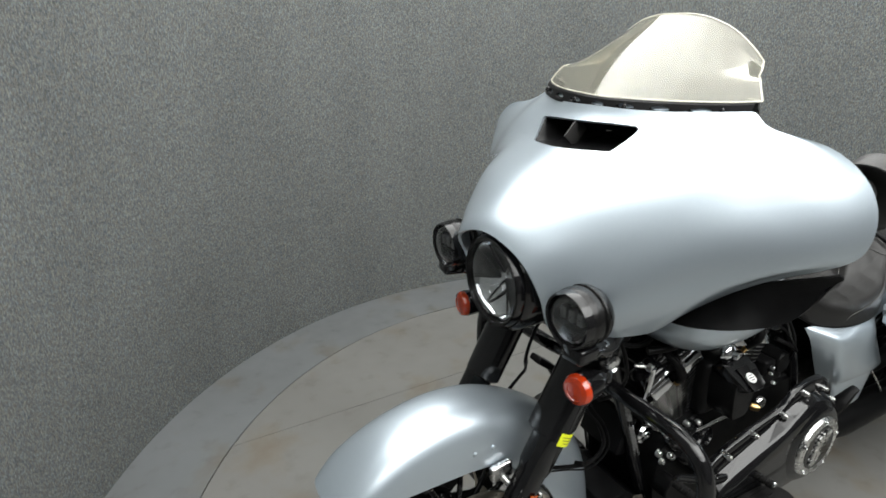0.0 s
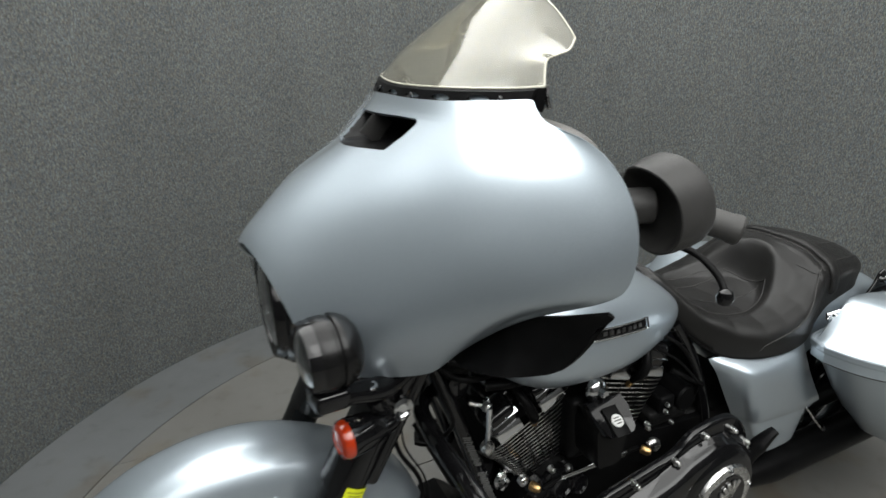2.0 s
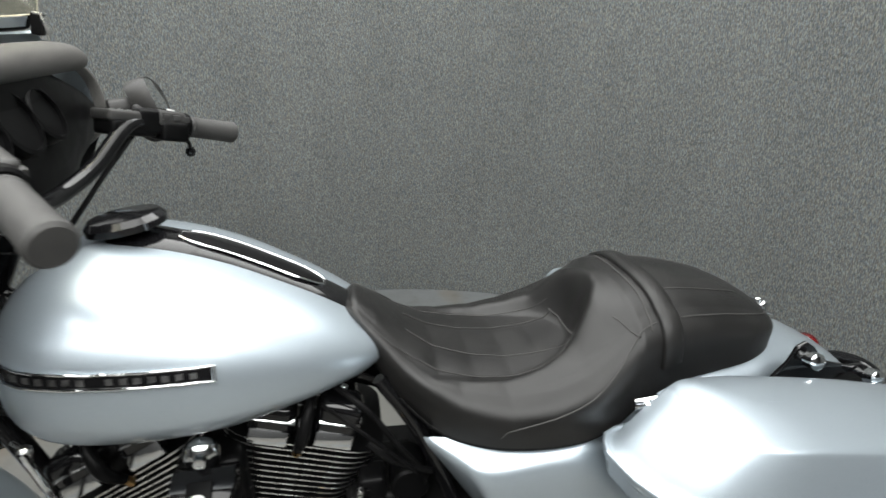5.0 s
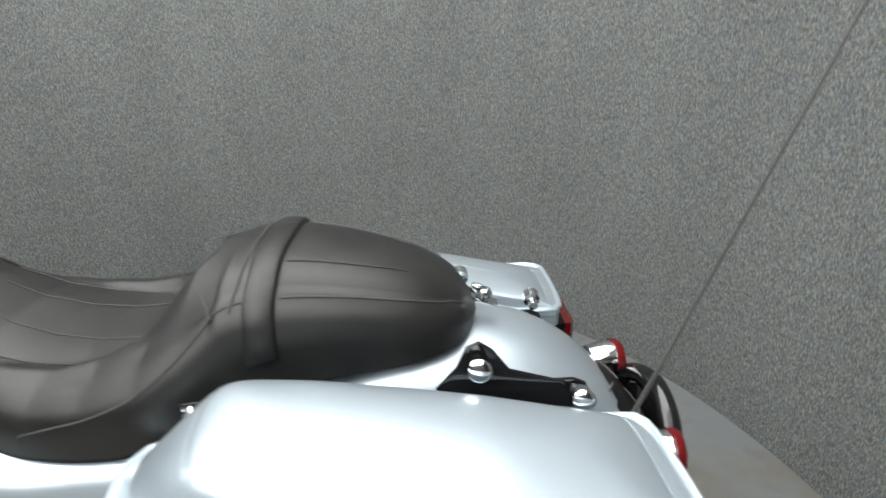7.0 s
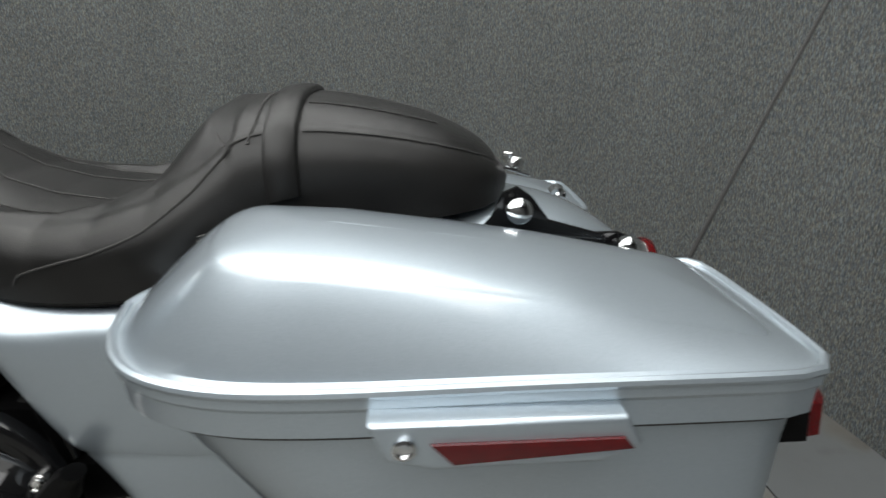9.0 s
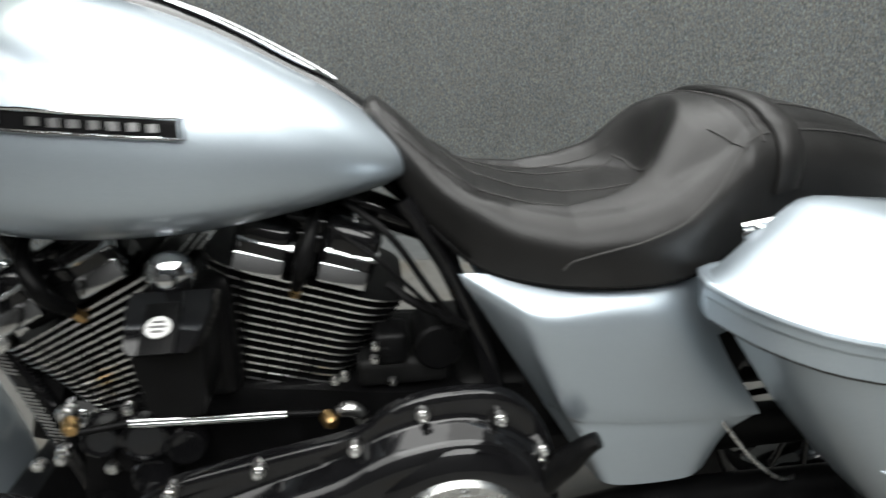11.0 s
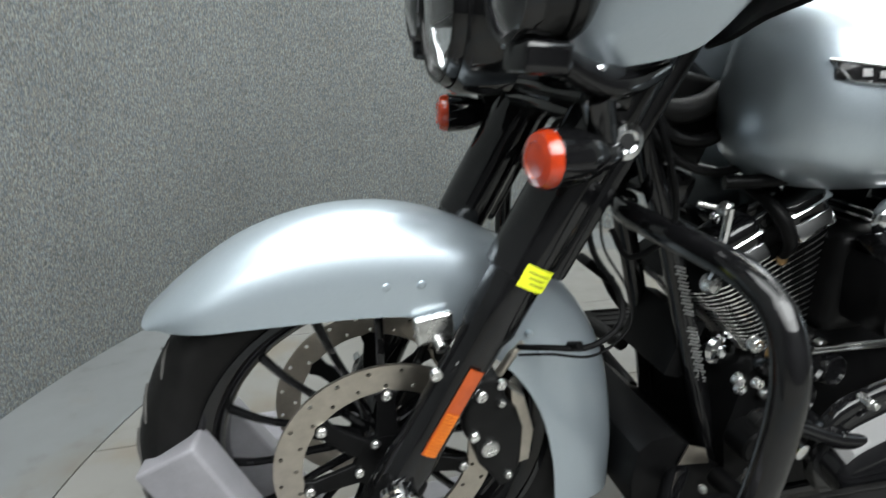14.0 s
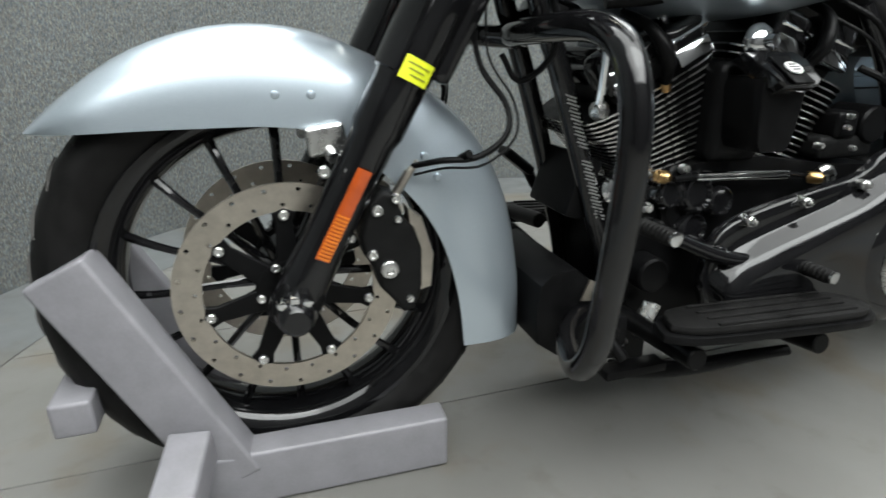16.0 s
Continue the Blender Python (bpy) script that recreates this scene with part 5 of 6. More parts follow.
    part("bag_lock", sg(revolve([(0.0085, 0), (0.0085, 0.003), (0.006, 0.004), (0.006, 0.002), (0.001, 0.0022)], (1.502, -0.430, 0.617), (0, -1, 0), 20)), CHROME, plate, "round bright lock")
    part("bag_hinge", sg(joined(box(0.034, 0.010, 0.010, pose(1.315, -0.206, 0.690, 0, -20, -20), 0.004), rod((1.30, -0.199, 0.694), (1.33, -0.210, 0.704), 0.005), bolt((1.317, -0.208, 0.696), (0, -0.3, 1), 0.009, 0.005))), CHROME, bd, "bright lid latch")
    lamp_ring = lambda dx, q: [(1.818 + dx, -0.305 + (y + 0.305) * q, 0.585 + (z - 0.585) * q) for y, z in ((-0.22, 0.600), (-0.350, 0.600), (-0.374, 0.590), (-0.378, 0.560), (-0.352, 0.545), (-0.22, 0.552))]
    part("light_housing", sg(loft([lamp_ring(dx, q) for dx, q in ((-0.03, 1.0), (0.010, 1.0), (0.012, 0.97))])), SATIN, bd, "black tail light housing")
    part("bag_light", sg(loft([lamp_ring(dx, q) for dx, q in ((0.011, 0.95), (0.024, 0.93), (0.031, 0.8))])), RED, bd, "dark red tail light on the bag")
    part("bag_seam", sg(tube([(x, y - 0.001, z) for x, y, z in bag_outline(-0.0245, 0.47, 0, 0.095)][6:40], 0.0025, 6)), PAINT, bd)
    return bd


bag(-1)
bag(1)

# rear mudguard, docking brackets, lights, aerial
RF = [(1.30, 0.60), (1.40, 0.640), (1.50, 0.662), (1.60, 0.668), (1.70, 0.650), (1.78, 0.608), (1.84, 0.548), (1.885, 0.475), (1.91, 0.40), (1.925, 0.32)]
rows = []
rc = spline(RF, 36)
for k in range(36):
    t = rc[min(k + 1, 35)] - rc[max(k - 1, 0)]
    nrm = np.array([t[1], -t[0]]) / np.linalg.norm(t)
    row = []
    for j in range(21):
        a = math.pi * j / 20
        c, s = math.copysign(abs(math.cos(a)) ** 0.7, -math.cos(a)), abs(math.sin(a)) ** 0.7
        q = rc[k] + nrm * 0.12 * (1 - s)
        row.append((q[0], 0.125 * c, q[1]))
    rows.append(row)
part("rear_mudguard", sheet(rows, 0.004), PAINT, bike, "silver painted rear mudguard")
for side in (-1, 1):
    br = part("docking_bracket", slab([(1.575, 0.640), (1.60, 0.668), (1.612, 0.695), (1.628, 0.702), (1.645, 0.69), (1.665, 0.662), (1.72, 0.645), (1.745, 0.645), (1.76, 0.638), (1.768, 0.618), (1.755, 0.602), (1.66, 0.618), (1.58, 0.622)], 0.007, Matrix(((1, 0, 0, 0), (0, 0, 1, side * 0.138 - 0.0035), (0, 1, 0, -0.045 if side > 0 else 0), (0, 0, 0, 1))), 0.002), GLOSS, bike, "gloss black docking bracket")
    for x, z in ((1.626, 0.674), (1.750, 0.626)):
        part("docking_stud", revolve([(0.008, 0), (0.008, 0.014), (0.014, 0.016), (0.014, 0.034), (0.010, 0.037), (0.001, 0.037)], (x, side * 0.138, z - (0.02 if side > 0 else 0)), (0, side, 0.25), 20), CHROME, br, "bright grooved docking stud")
    c = Vector((1.868, side * 0.122, 0.508))
    sig = part("rear_indicator", revolve([(0.012, -0.055), (0.026, -0.045), (0.031, -0.02), (0.032, 0.0)], c + Vector((0.02, 0, 0)), (1, side * 0.12, 0), 28), CHROME, bike, "chrome bullet indicator with a red lens")
    part("lens", revolve([(0.033, -0.004), (0.034, 0.004), (0.03, 0.012), (0.018, 0.017), (0.001, 0.018)], c + Vector((0.02, 0, 0)), (1, side * 0.12, 0), 28), RED, sig, "round red lens")
    part("stalk", rod(c + Vector((0.0, 0, 0)), c + Vector((-0.02, -side * 0.06, -0.01)), 0.01), GLOSS, sig)
part("plate_holder", joined(loft([[(1.90 + dx, y, z) for y, z in [(0.1 * math.cos(t), 0.43 + 0.085 * math.sin(t)) for t in [2 * math.pi * k / 24 for k in range(24)]]] for dx in (0.0, 0.02)]), tube([(1.88, -0.10, 0.44), (1.905, -0.085, 0.50), (1.915, 0, 0.53), (1.905, 0.085, 0.50), (1.88, 0.10, 0.44)], 0.016, 10, 30)), GLOSS, bike, "gloss black tail bracket")
aer = part("aerial", tube([(1.806, -0.121, 0.51), (1.83, -0.121, 0.57), (1.961, -0.122, 0.90), (2.079, -0.124, 1.2), (2.118, -0.125, 1.3)], [0.0042, 0.0024, 0.0022, 0.0020, 0.0017], 8, 30), GRIP, bike, "thin black whip aerial")
part("aerial_base", revolve([(0.012, 0), (0.013, 0.02), (0.008, 0.05), (0.004, 0.07)], (1.797, -0.12, 0.49), (0.39, 0, 1), 18), SATIN, aer)

# ---- engine ----


def rounded(w, h, r, n=5):
    pts = []
    for cx_, cy_, a0 in ((w - r, h - r, 0), (-w + r, h - r, 90), (-w + r, -h + r, 180), (w - r, -h + r, 270)):
        for k in range(n + 1):
            a = radians(a0 + 90 * k / n)
            pts.append((cx_ + r * math.cos(a), cy_ + r * math.sin(a)))
    return pts


def fin_mesh(w, h, r, thick):
    """A cooling fin: black faces, a machined bright edge."""
    bm = slab(rounded(w, h, r), thick, pose(0, 0, -thick / 2), 0)
    for f in bm.faces:
        f.material_index = 1 if abs(f.normal.z) < 0.5 else 0
    return bm


crankcase = part("crankcase", joined(
    loft([[(x, y, z) for x, z in ((0.50, 0.30), (0.52, 0.40), (0.58, 0.455), (0.68, 0.47), (0.80, 0.455), (0.90, 0.44), (1.08, 0.43), (1.10, 0.30), (1.05, 0.20), (0.60, 0.17), (0.52, 0.21))] for y in (-0.12, -0.10, 0.10, 0.12)]),
    rod((0.60, -0.135, 0.40), (0.60, -0.11, 0.40), 0.05, 24), rod((0.53, -0.16, 0.30), (0.53, -0.05, 0.30), 0.028, 20)), SATIN, bike, "black engine crankcase")
# each cylinder: lower and upper fin ends (front, rear) in its side view, then the middles of its two rocker ends
CYLINDERS = (("front_cylinder", (0.540, 0.424), (0.645, 0.440), (0.457, 0.529), (0.632, 0.619), (0.480, 0.592), (0.576, 0.634)),
             ("rear_cylinder", (0.690, 0.446), (0.814, 0.411), (0.708, 0.625), (0.903, 0.560), (0.760, 0.640), (0.856, 0.619)))
for name, bl, br, tl, tr, end_a, end_b in CYLINDERS:
    at = lambda p, y=0.0: Vector((p[0], y, p[1]))
    across = (at(tr) - at(tl)).normalized()
    ax = Vector((-across.z, 0, across.x))
    m3 = Matrix((across, Vector((0, 1, 0)), ax)).transposed().to_4x4()
    top = (at(tl) + at(tr)) / 2
    low = (at(bl) + at(br)) / 2
    place = lambda h, s=0.0, y=0.0: Matrix.Translation(top + ax * h + across * s + Vector((0, y, 0))) @ m3
    cyl = part(name, joined(rod(low - (top - low) * 0.4, top + (top - low) * 0.15, 0.055, 28), box(0.15, 0.18, 0.035, place(0.022), 0.012)), SATIN, bike, "black finned cylinder with bright fin edges")
    fin = None
    for k in range(17):
        f = k / 16
        wide = 1.26 if k > 11 else 1.2
        a_, b_ = at(bl).lerp(at(tl), f), at(br).lerp(at(tr), f)
        d_ = (b_ - a_).normalized()
        up = Vector((-d_.z, 0, d_.x))
        m = Matrix.Translation((a_ + b_) / 2) @ Matrix((d_ * ((b_ - a_).length / 0.176 * wide), Vector((0, 1, 0)), up)).transposed().to_4x4()
        if fin is None:
            fin = part("fin", fin_mesh(0.088, 0.104, 0.042, 0.0028), [SATIN, ALLOY], cyl, "thin cooling fin")
            fin.matrix_basis = m
        else:
            part_again(fin, m)
    head = part("rocker_cover", joined(box(0.145, 0.17, 0.035, place(0.046), 0.012, 3), box(0.10, 0.16, 0.03, place(0.068), 0.012, 3)), GLOSS, bike, "black rocker cover with chrome ends")
    for end, tall in ((end_a, 0.03), (end_b, 0.05 if name == "rear_cylinder" else 0.02)):
        m = Matrix.Translation(at(end, -0.085)) @ m3
        part("rocker_end", box(0.072, 0.06, 0.05 + tall * 0.5, m @ pose(0, 0, tall * 0.25), 0.02, 5), GLOSS, head)
        part("chrome_band", box(0.058, 0.012, 0.024, m @ pose(0, -0.029, -0.013, -14, 0, 0), 0.003, 2), CHROME, head, "chrome rocker band")
        part("chrome_band", box(0.064, 0.012, 0.020, m @ pose(0.004, -0.021, 0.017, -46, 0, 0), 0.003, 2), CHROME, head, "thin chrome rocker band")
        part("head_bolt", bolt(at(end, -0.07) + ax * (0.025 + tall * 0.5), ax, 0.007, 0.007), CHROME, head)
    mid = at(end_a).lerp(at(end_b), 0.5)
    part("plug_lead", tube([mid - ax * 0.035 + Vector((0, -0.112, 0)), mid + Vector((0, -0.132, 0)), mid + ax * 0.045 + Vector((0, -0.115, 0)), mid + ax * 0.07 + Vector((0, -0.06, 0))], [0.008, 0.011, 0.008, 0.006], 10, 18), SATIN, cyl, "black spark plug lead")
    part("plug", rod(mid - ax * 0.05 + Vector((0, -0.106, 0)), mid - ax * 0.034 + Vector((0, -0.112, 0)), 0.007), BRASS, cyl, "small brass spark plug collar")
part("breather_box", box(0.10, 0.15, 0.15, pose(0.670, -0.06, 0.535), 0.02, 3), SATIN, bike, "black cover between the cylinders")
# horn cover between the cylinders
coil = part("horn_cover", loft([[(0.668 + dx * q, y, z) for dx, z in ((-0.034, 0.590), (0.036, 0.590), (0.042, 0.578), (0.040, 0.545), (0.033, 0.500), (0.026, 0.488), (-0.022, 0.488), (-0.030, 0.500), (-0.036, 0.545), (-0.039, 0.578))] for y, q in ((-0.130, 1), (-0.186, 1), (-0.195, 0.985), (-0.200, 0.93))]), SATIN, bike, "black tapered waterfall horn cover")
hood = [(-0.040, 0.622, -0.160), (0.047, 0.622, -0.160), (0.048, 0.611, -0.184), (0.036, 0.587, -0.222), (0.028, 0.581, -0.2265), (-0.026, 0.581, -0.2255), (-0.033, 0.587, -0.2215), (-0.041, 0.611, -0.182)]
part("cover_hood", loft([[(0.670 + a * q, y * q + (1 - q) * -0.19 + back, z * q + (1 - q) * 0.603 + back * -0.6) for a, z, y in hood] for q, back in ((1.0, 0.022), (1.0, 0.003), (0.965, 0.0), (0.3, -0.001))]), GLOSS, coil, "sloping gloss black hood", 30)
part("hood_groove", box(0.034, 0.060, 0.003, pose(0.670, -0.2042, 0.5998, 32, 0, 0), 0.001), SATIN, coil, "dull black centre strip")
part("badge", revolve([(0.0128, 0), (0.0128, 0.002), (0.0112, 0.003), (0.0112, 0.0022), (0.0005, 0.0022)], (0.670, -0.2065, 0.6015), (0, -0.53, 0.85), 24), WHITE, coil, "small round white badge")
for dz in (-0.0055, 0.0, 0.0055):
    part("badge_bar", box(0.017 if dz == 0 else 0.012, 0.0025, 0.0012, pose(0.670, -0.2079 + dz * 0.85, 0.6038 + dz * 0.53, 32, 0, 0), 0.0004), GREYPRINT, coil)
part("horn_stud", revolve([(0.026, 0), (0.026, 0.006), (0.02, 0.014), (0.01, 0.018), (0.008, 0.03), (0.001, 0.031)], (0.668, -0.140, 0.634), (0.1, -1, 0.1), 28), CHROME, bike, "chrome domed stud")
# shift rod along the engine
rodp = part("shift_rod", joined(rod((0.592, -0.146, 0.4445), (0.772, -0.142, 0.4345), 0.0052), rod((0.592, -0.149, 0.4515), (0.772, -0.145, 0.4415), 0.0030)), CHROME, bike, "chrome shift linkage rod")
part("rod_end", rod((0.540, -0.160, 0.450), (0.592, -0.146, 0.447), 0.0045), SATIN, rodp)
part("rod_end", rod((0.772, -0.142, 0.437), (0.815, -0.136, 0.430), 0.0045), SATIN, rodp)
for x, z in ((0.528, 0.452), (0.824, 0.429)):
    part("rod_joint", revolve([(0.004, -0.012), (0.010, -0.009), (0.010, 0.006), (0.006, 0.012)], (x, -0.150, z), (0.5, -1, 0), 12), BRASS, rodp, "brass rod joint")
part("shift_arm", tube([(0.836, -0.145, 0.436), (0.850, -0.146, 0.440), (0.862, -0.144, 0.428), (0.866, -0.140, 0.410)], [0.008, 0.010, 0.010, 0.007], 10, 12), ALLOY, rodp, "cast shift arm")
part("oil_switch", revolve([(0.026, 0), (0.026, 0.012), (0.021, 0.018), (0.010, 0.020), (0.010, 0.024), (0.001, 0.025)], (0.504, -0.066, 0.418), (0, -1, 0.15), 24), CHROME, crankcase, "chrome round engine cap")
for x, z, r in ((0.515, 0.455, 0.012), (0.56, 0.43, 0.009), (0.585, 0.455, 0.008), (0.63, 0.44, 0.009), (0.55, 0.37, 0.009), (0.60, 0.35, 0.009), (0.50, 0.40, 0.010), (0.845, 0.475, 0.006)):
    part("case_bolt", bolt((x, -0.122, z), (0, -1, 0), r, 0.012), ALLOY, crankcase)
for k, (x, z, r) in enumerate(((0.60, 0.415, 0.034), (0.645, 0.40, 0.028), (0.55, 0.42, 0.026), (0.60, 0.36, 0.03))):
    part("case_boss", revolve([(r, 0), (r * 0.98, 0.02), (r * 0.8, 0.03), (r * 0.7, 0.031), (r * 0.6, 0.026), (0.001, 0.026)], (x, -0.118, z), (0.1, -1, 0.15), 24), GLOSS, crankcase)

# primary chain cover with the round derby cover
prim_out = [(0.585, 0.345), (0.61, 0.380), (0.66, 0.400), (0.75, 0.419), (0.858, 0.441), (0.900, 0.472), (0.96, 0.486), (1.035, 0.480), (1.085, 0.43), (1.105, 0.36), (1.105, 0.28), (1.07, 0.22), (1.0, 0.19), (0.85, 0.19), (0.70, 0.20), (0.62, 0.23), (0.585, 0.285)]
prim_in = [(0.600, 0.288), (0.625, 0.312), (0.660, 0.328), (0.745, 0.360), (0.840, 0.396), (0.896, 0.420), (0.955, 0.432), (1.015, 0.425), (1.055, 0.392), (1.078, 0.340), (1.078, 0.282), (1.050, 0.236), (0.990, 0.212), (0.850, 0.206), (0.720, 0.213), (0.640, 0.240), (0.605, 0.264)]
line_out, line_in = (np.array([spline([*o, o[0]], 24 * 17 + 1)[:-1][k * 6] for k in range(68)]) for o in (prim_out, prim_in))
prim_rings = [[(x, y, z) for x, z in line_out] for y in (-0.184, -0.193)] + [[(x, y, z) for x, z in line_out * (1 - q) + line_in * q] for y, q in ((-0.1975, 0.02), (-0.200, 0.06), (-0.2005, 0.30), (-0.2005, 0.58), (-0.2035, 0.64), (-0.224, 0.78), (-0.230, 0.86))]
prim_rings += [[(x, y, z) for x, z in np.stack([0.85 + (line_in[:, 0] - 0.85) * q, 0.30 + (line_in[:, 1] - 0.30) * q], 1)] for y, q in ((-0.2335, 1.0), (-0.2365, 0.96), (-0.2385, 0.88), (-0.2385, 0.6), (-0.2385, 0.2))]
prim = part("primary_cover", loft(prim_rings), GLOSS, bike, "gloss black primary chain cover", 50)
for x, z in ((0.936, 0.467), (1.028, 0.451), (0.856, 0.428), (0.745, 0.410), (0.645, 0.390), (1.082, 0.40), (0.605, 0.345)):
    part("cover_bolt", joined(rod((x, -0.212, z), (x, -0.19, z), 0.008), bolt((x, -0.211, z), (0, -1, 0.2), 0.006, 0.007)), ALLOY, prim)
DERBY = (0.972, -0.236, 0.315)
part("derby_boss", revolve([(0.138, -0.037), (0.134, -0.022), (0.120, -0.004), (0.103, 0.008), (0.088, 0.011)], DERBY, (0, -1, 0), 56), GLOSS, prim, "gloss black cone round the derby cover")
part("derby_cover", revolve([(0.088, 0), (0.088, 0.012), (0.084, 0.019), (0.070, 0.022), (0.066, 0.019), (0.001, 0.019)], DERBY, (0, -1, 0), 48), ALLOY, prim, "round derby cover with a bright ring")
part("derby_field", revolve([(0.064, 0.0192), (0.063, 0.0205), (0.001, 0.0212)], DERBY, (0, -1, 0), 40), GLOSS, prim)
wings = []
for k in range(7):
    a = radians(60 + 22 * k)
    wings.append(box(0.047 - 0.003 * k, 0.004, 0.0095, pose(DERBY[0] + 0.012 + 0.024 * math.cos(a), -0.259, DERBY[2] + 0.024 * math.sin(a) + 0.004, 0, -math.degrees(a), 0), 0.0015))
wings.append(box(0.035, 0.005, 0.028, pose(DERBY[0] - 0.014, -0.259, DERBY[2] - 0.018, 0, 35, 0), 0.004))
wings.append(rod((DERBY[0] - 0.025, -0.256, DERBY[2] - 0.035), (DERBY[0] - 0.025, -0.262, DERBY[2] - 0.035), 0.012))
for piece in wings:
    part("derby_emblem", piece, ALLOY, prim, "raised silver emblem")
for k in range(5):
    a = 2 * math.pi * (k + 0.2) / 5
    part("derby_screw", bolt((DERBY[0] + 0.077 * math.cos(a), -0.257, DERBY[2] + 0.077 * math.sin(a)), (0, -1, 0), 0.005, 0.003), CHROME, prim)
# gearbox and oil parts behind
part("gearbox", joined(box(0.26, 0.26, 0.14, pose(1.12, 0.02, 0.37), 0.02, 3), box(0.12, 0.14, 0.04, pose(0.92, -0.05, 0.468), 0.012, 3)), WRINKLE, bike, "black gearbox and starter housing")
part("starter_cap", joined(rod((0.966, -0.125, 0.503), (0.966, -0.05, 0.503), 0.032, 28), box(0.045, 0.05, 0.045, pose(0.905, -0.10, 0.505), 0.01, 3), rod((0.897, -0.13, 0.507), (0.897, -0.122, 0.507), 0.006, 12)), SATIN, bike, "black starter motor end")
for x, z in ((0.886, 0.522), (0.884, 0.504), (0.834, 0.478), (0.905, 0.470)):
    part("housing_bolt", bolt((x, -0.135, z), (0, -1, 0), 0.005, 0.010), ALLOY, crankcase)
part("swing_arm", joined(box(0.62, 0.035, 0.06, pose(1.36, -0.12, 0.33), 0.01), box(0.62, 0.035, 0.06, pose(1.36, 0.12, 0.33), 0.01)), SATIN, bike, "black swing arm")
part("muffler", joined(revolve([(0.03, 0), (0.045, 0.1), (0.045, 0.75), (0.038, 0.8)], (1.15, -0.17, 0.235), (1, -0.02, 0), 24), revolve([(0.03, 0), (0.045, 0.1), (0.045, 0.75), (0.038, 0.8)], (1.15, 0.17, 0.235), (1, 0.02, 0), 24)), SATIN, bike, "black exhaust silencers")

# frame tubes, loom and hoses
frame_part = part("frame", joined(
    tube([(0.335, -0.05, 0.80), (0.36, -0.055, 0.70), (0.40, -0.06, 0.60), (0.45, -0.065, 0.45), (0.49, -0.075, 0.32), (0.53, -0.09, 0.21), (0.62, -0.11, 0.165), (1.05, -0.11, 0.165)], 0.0165, 14, 50),
    tube([(0.335, 0.05, 0.80), (0.36, 0.055, 0.70), (0.40, 0.06, 0.60), (0.45, 0.065, 0.45), (0.49, 0.075, 0.32), (0.53, 0.09, 0.21), (0.62, 0.11, 0.165), (1.05, 0.11, 0.165)], 0.0165, 14, 50),
    tube([(0.36, 0, 0.86), (0.55, 0, 0.74), (0.80, 0, 0.69), (0.98, 0, 0.62)], 0.022, 14, 30),
    rod((0.30, 0, 0.73), (0.41, 0, 0.93), 0.032, 20),
    tube([(0.93, -0.085, 0.69), (0.985, -0.10, 0.60), (1.03, -0.115, 0.48), (1.06, -0.12, 0.36)], 0.014, 12, 20),
    tube([(0.90, 0.085, 0.69), (0.985, 0.10, 0.60), (1.03, 0.115, 0.48), (1.06, 0.12, 0.36)], 0.014, 12, 20)), GLOSS, bike, "gloss black tubular frame")
lab_a, lab_b = Vector((0.412, -0.078, 0.562)), Vector((0.448, -0.082, 0.455))
dl = (lab_b - lab_a)
for k in range(34):
    if k in (14, 15, 16):
        continue
    p = lab_a + dl * (k / 19)
    part("label_bar", box((0.019, 0.016, 0.021, 0.013)[k % 4], 0.0012, 0.0028, pose(*p, 0, 18, 0), 0.0002), GREYPRINT, frame_part)
part("neck_cover", joined(box(0.15, 0.075, 0.085, pose(0.405, 0, 0.777, 0, 14, 0), 0.012, 3), tube([(0.33, -0.045, 0.80), (0.37, -0.055, 0.772), (0.42, -0.055, 0.775), (0.46, -0.045, 0.795)], [0.014, 0.017, 0.017, 0.014], 12, 16), box(0.08, 0.12, 0.045, pose(0.40, 0, 0.722, 0, 20, 0), 0.012, 3)), WRINKLE, bike, "black neck covers under the tank")
for pts, r in (([(0.33, -0.06, 0.80), (0.37, -0.07, 0.745), (0.42, -0.075, 0.735), (0.47, -0.06, 0.75)], 0.009), ([(0.34, -0.06, 0.76), (0.38, -0.08, 0.712), (0.44, -0.085, 0.695), (0.50, -0.07, 0.70)], 0.006), ([(0.44, -0.10, 0.685), (0.50, -0.12, 0.69), (0.56, -0.11, 0.70), (0.60, -0.06, 0.70)], 0.009)):
    part("wiring_loom", tube(pts, r, 10, 20), SATIN, bike, "black wiring loom")
for pts, r in (([(0.86, -0.10, 0.695), (0.91, -0.13, 0.66), (0.95, -0.14, 0.60), (0.985, -0.13, 0.54), (0.99, -0.12, 0.50)], 0.0045), ([(0.84, -0.11, 0.67), (0.90, -0.14, 0.63), (0.975, -0.145, 0.55)], 0.003), ([(0.905, -0.12, 0.595), (0.94, -0.14, 0.575), (1.0, -0.13, 0.535)], 0.006)):
    part("rear_loom", tube(pts, r, 8, 24), SATIN, bike, "black cable beside the seat post")
part("breather_fitting", joined(rod((0.405, -0.10, 0.66), (0.43, -0.115, 0.655), 0.0035), revolve([(0.0095, 0), (0.0095, 0.010), (0.006, 0.013)], (0.43, -0.115, 0.656), (0.3, -1, 0), 12)), ALLOY, bike, "bright hose fitting")
part("cooler_pipe", tube([(0.432, -0.128, 0.660), (0.436, -0.122, 0.62), (0.440, -0.112, 0.575), (0.443, -0.103, 0.552)], 0.006, 8, 18), CHROME, bike, "bright bent pipe")
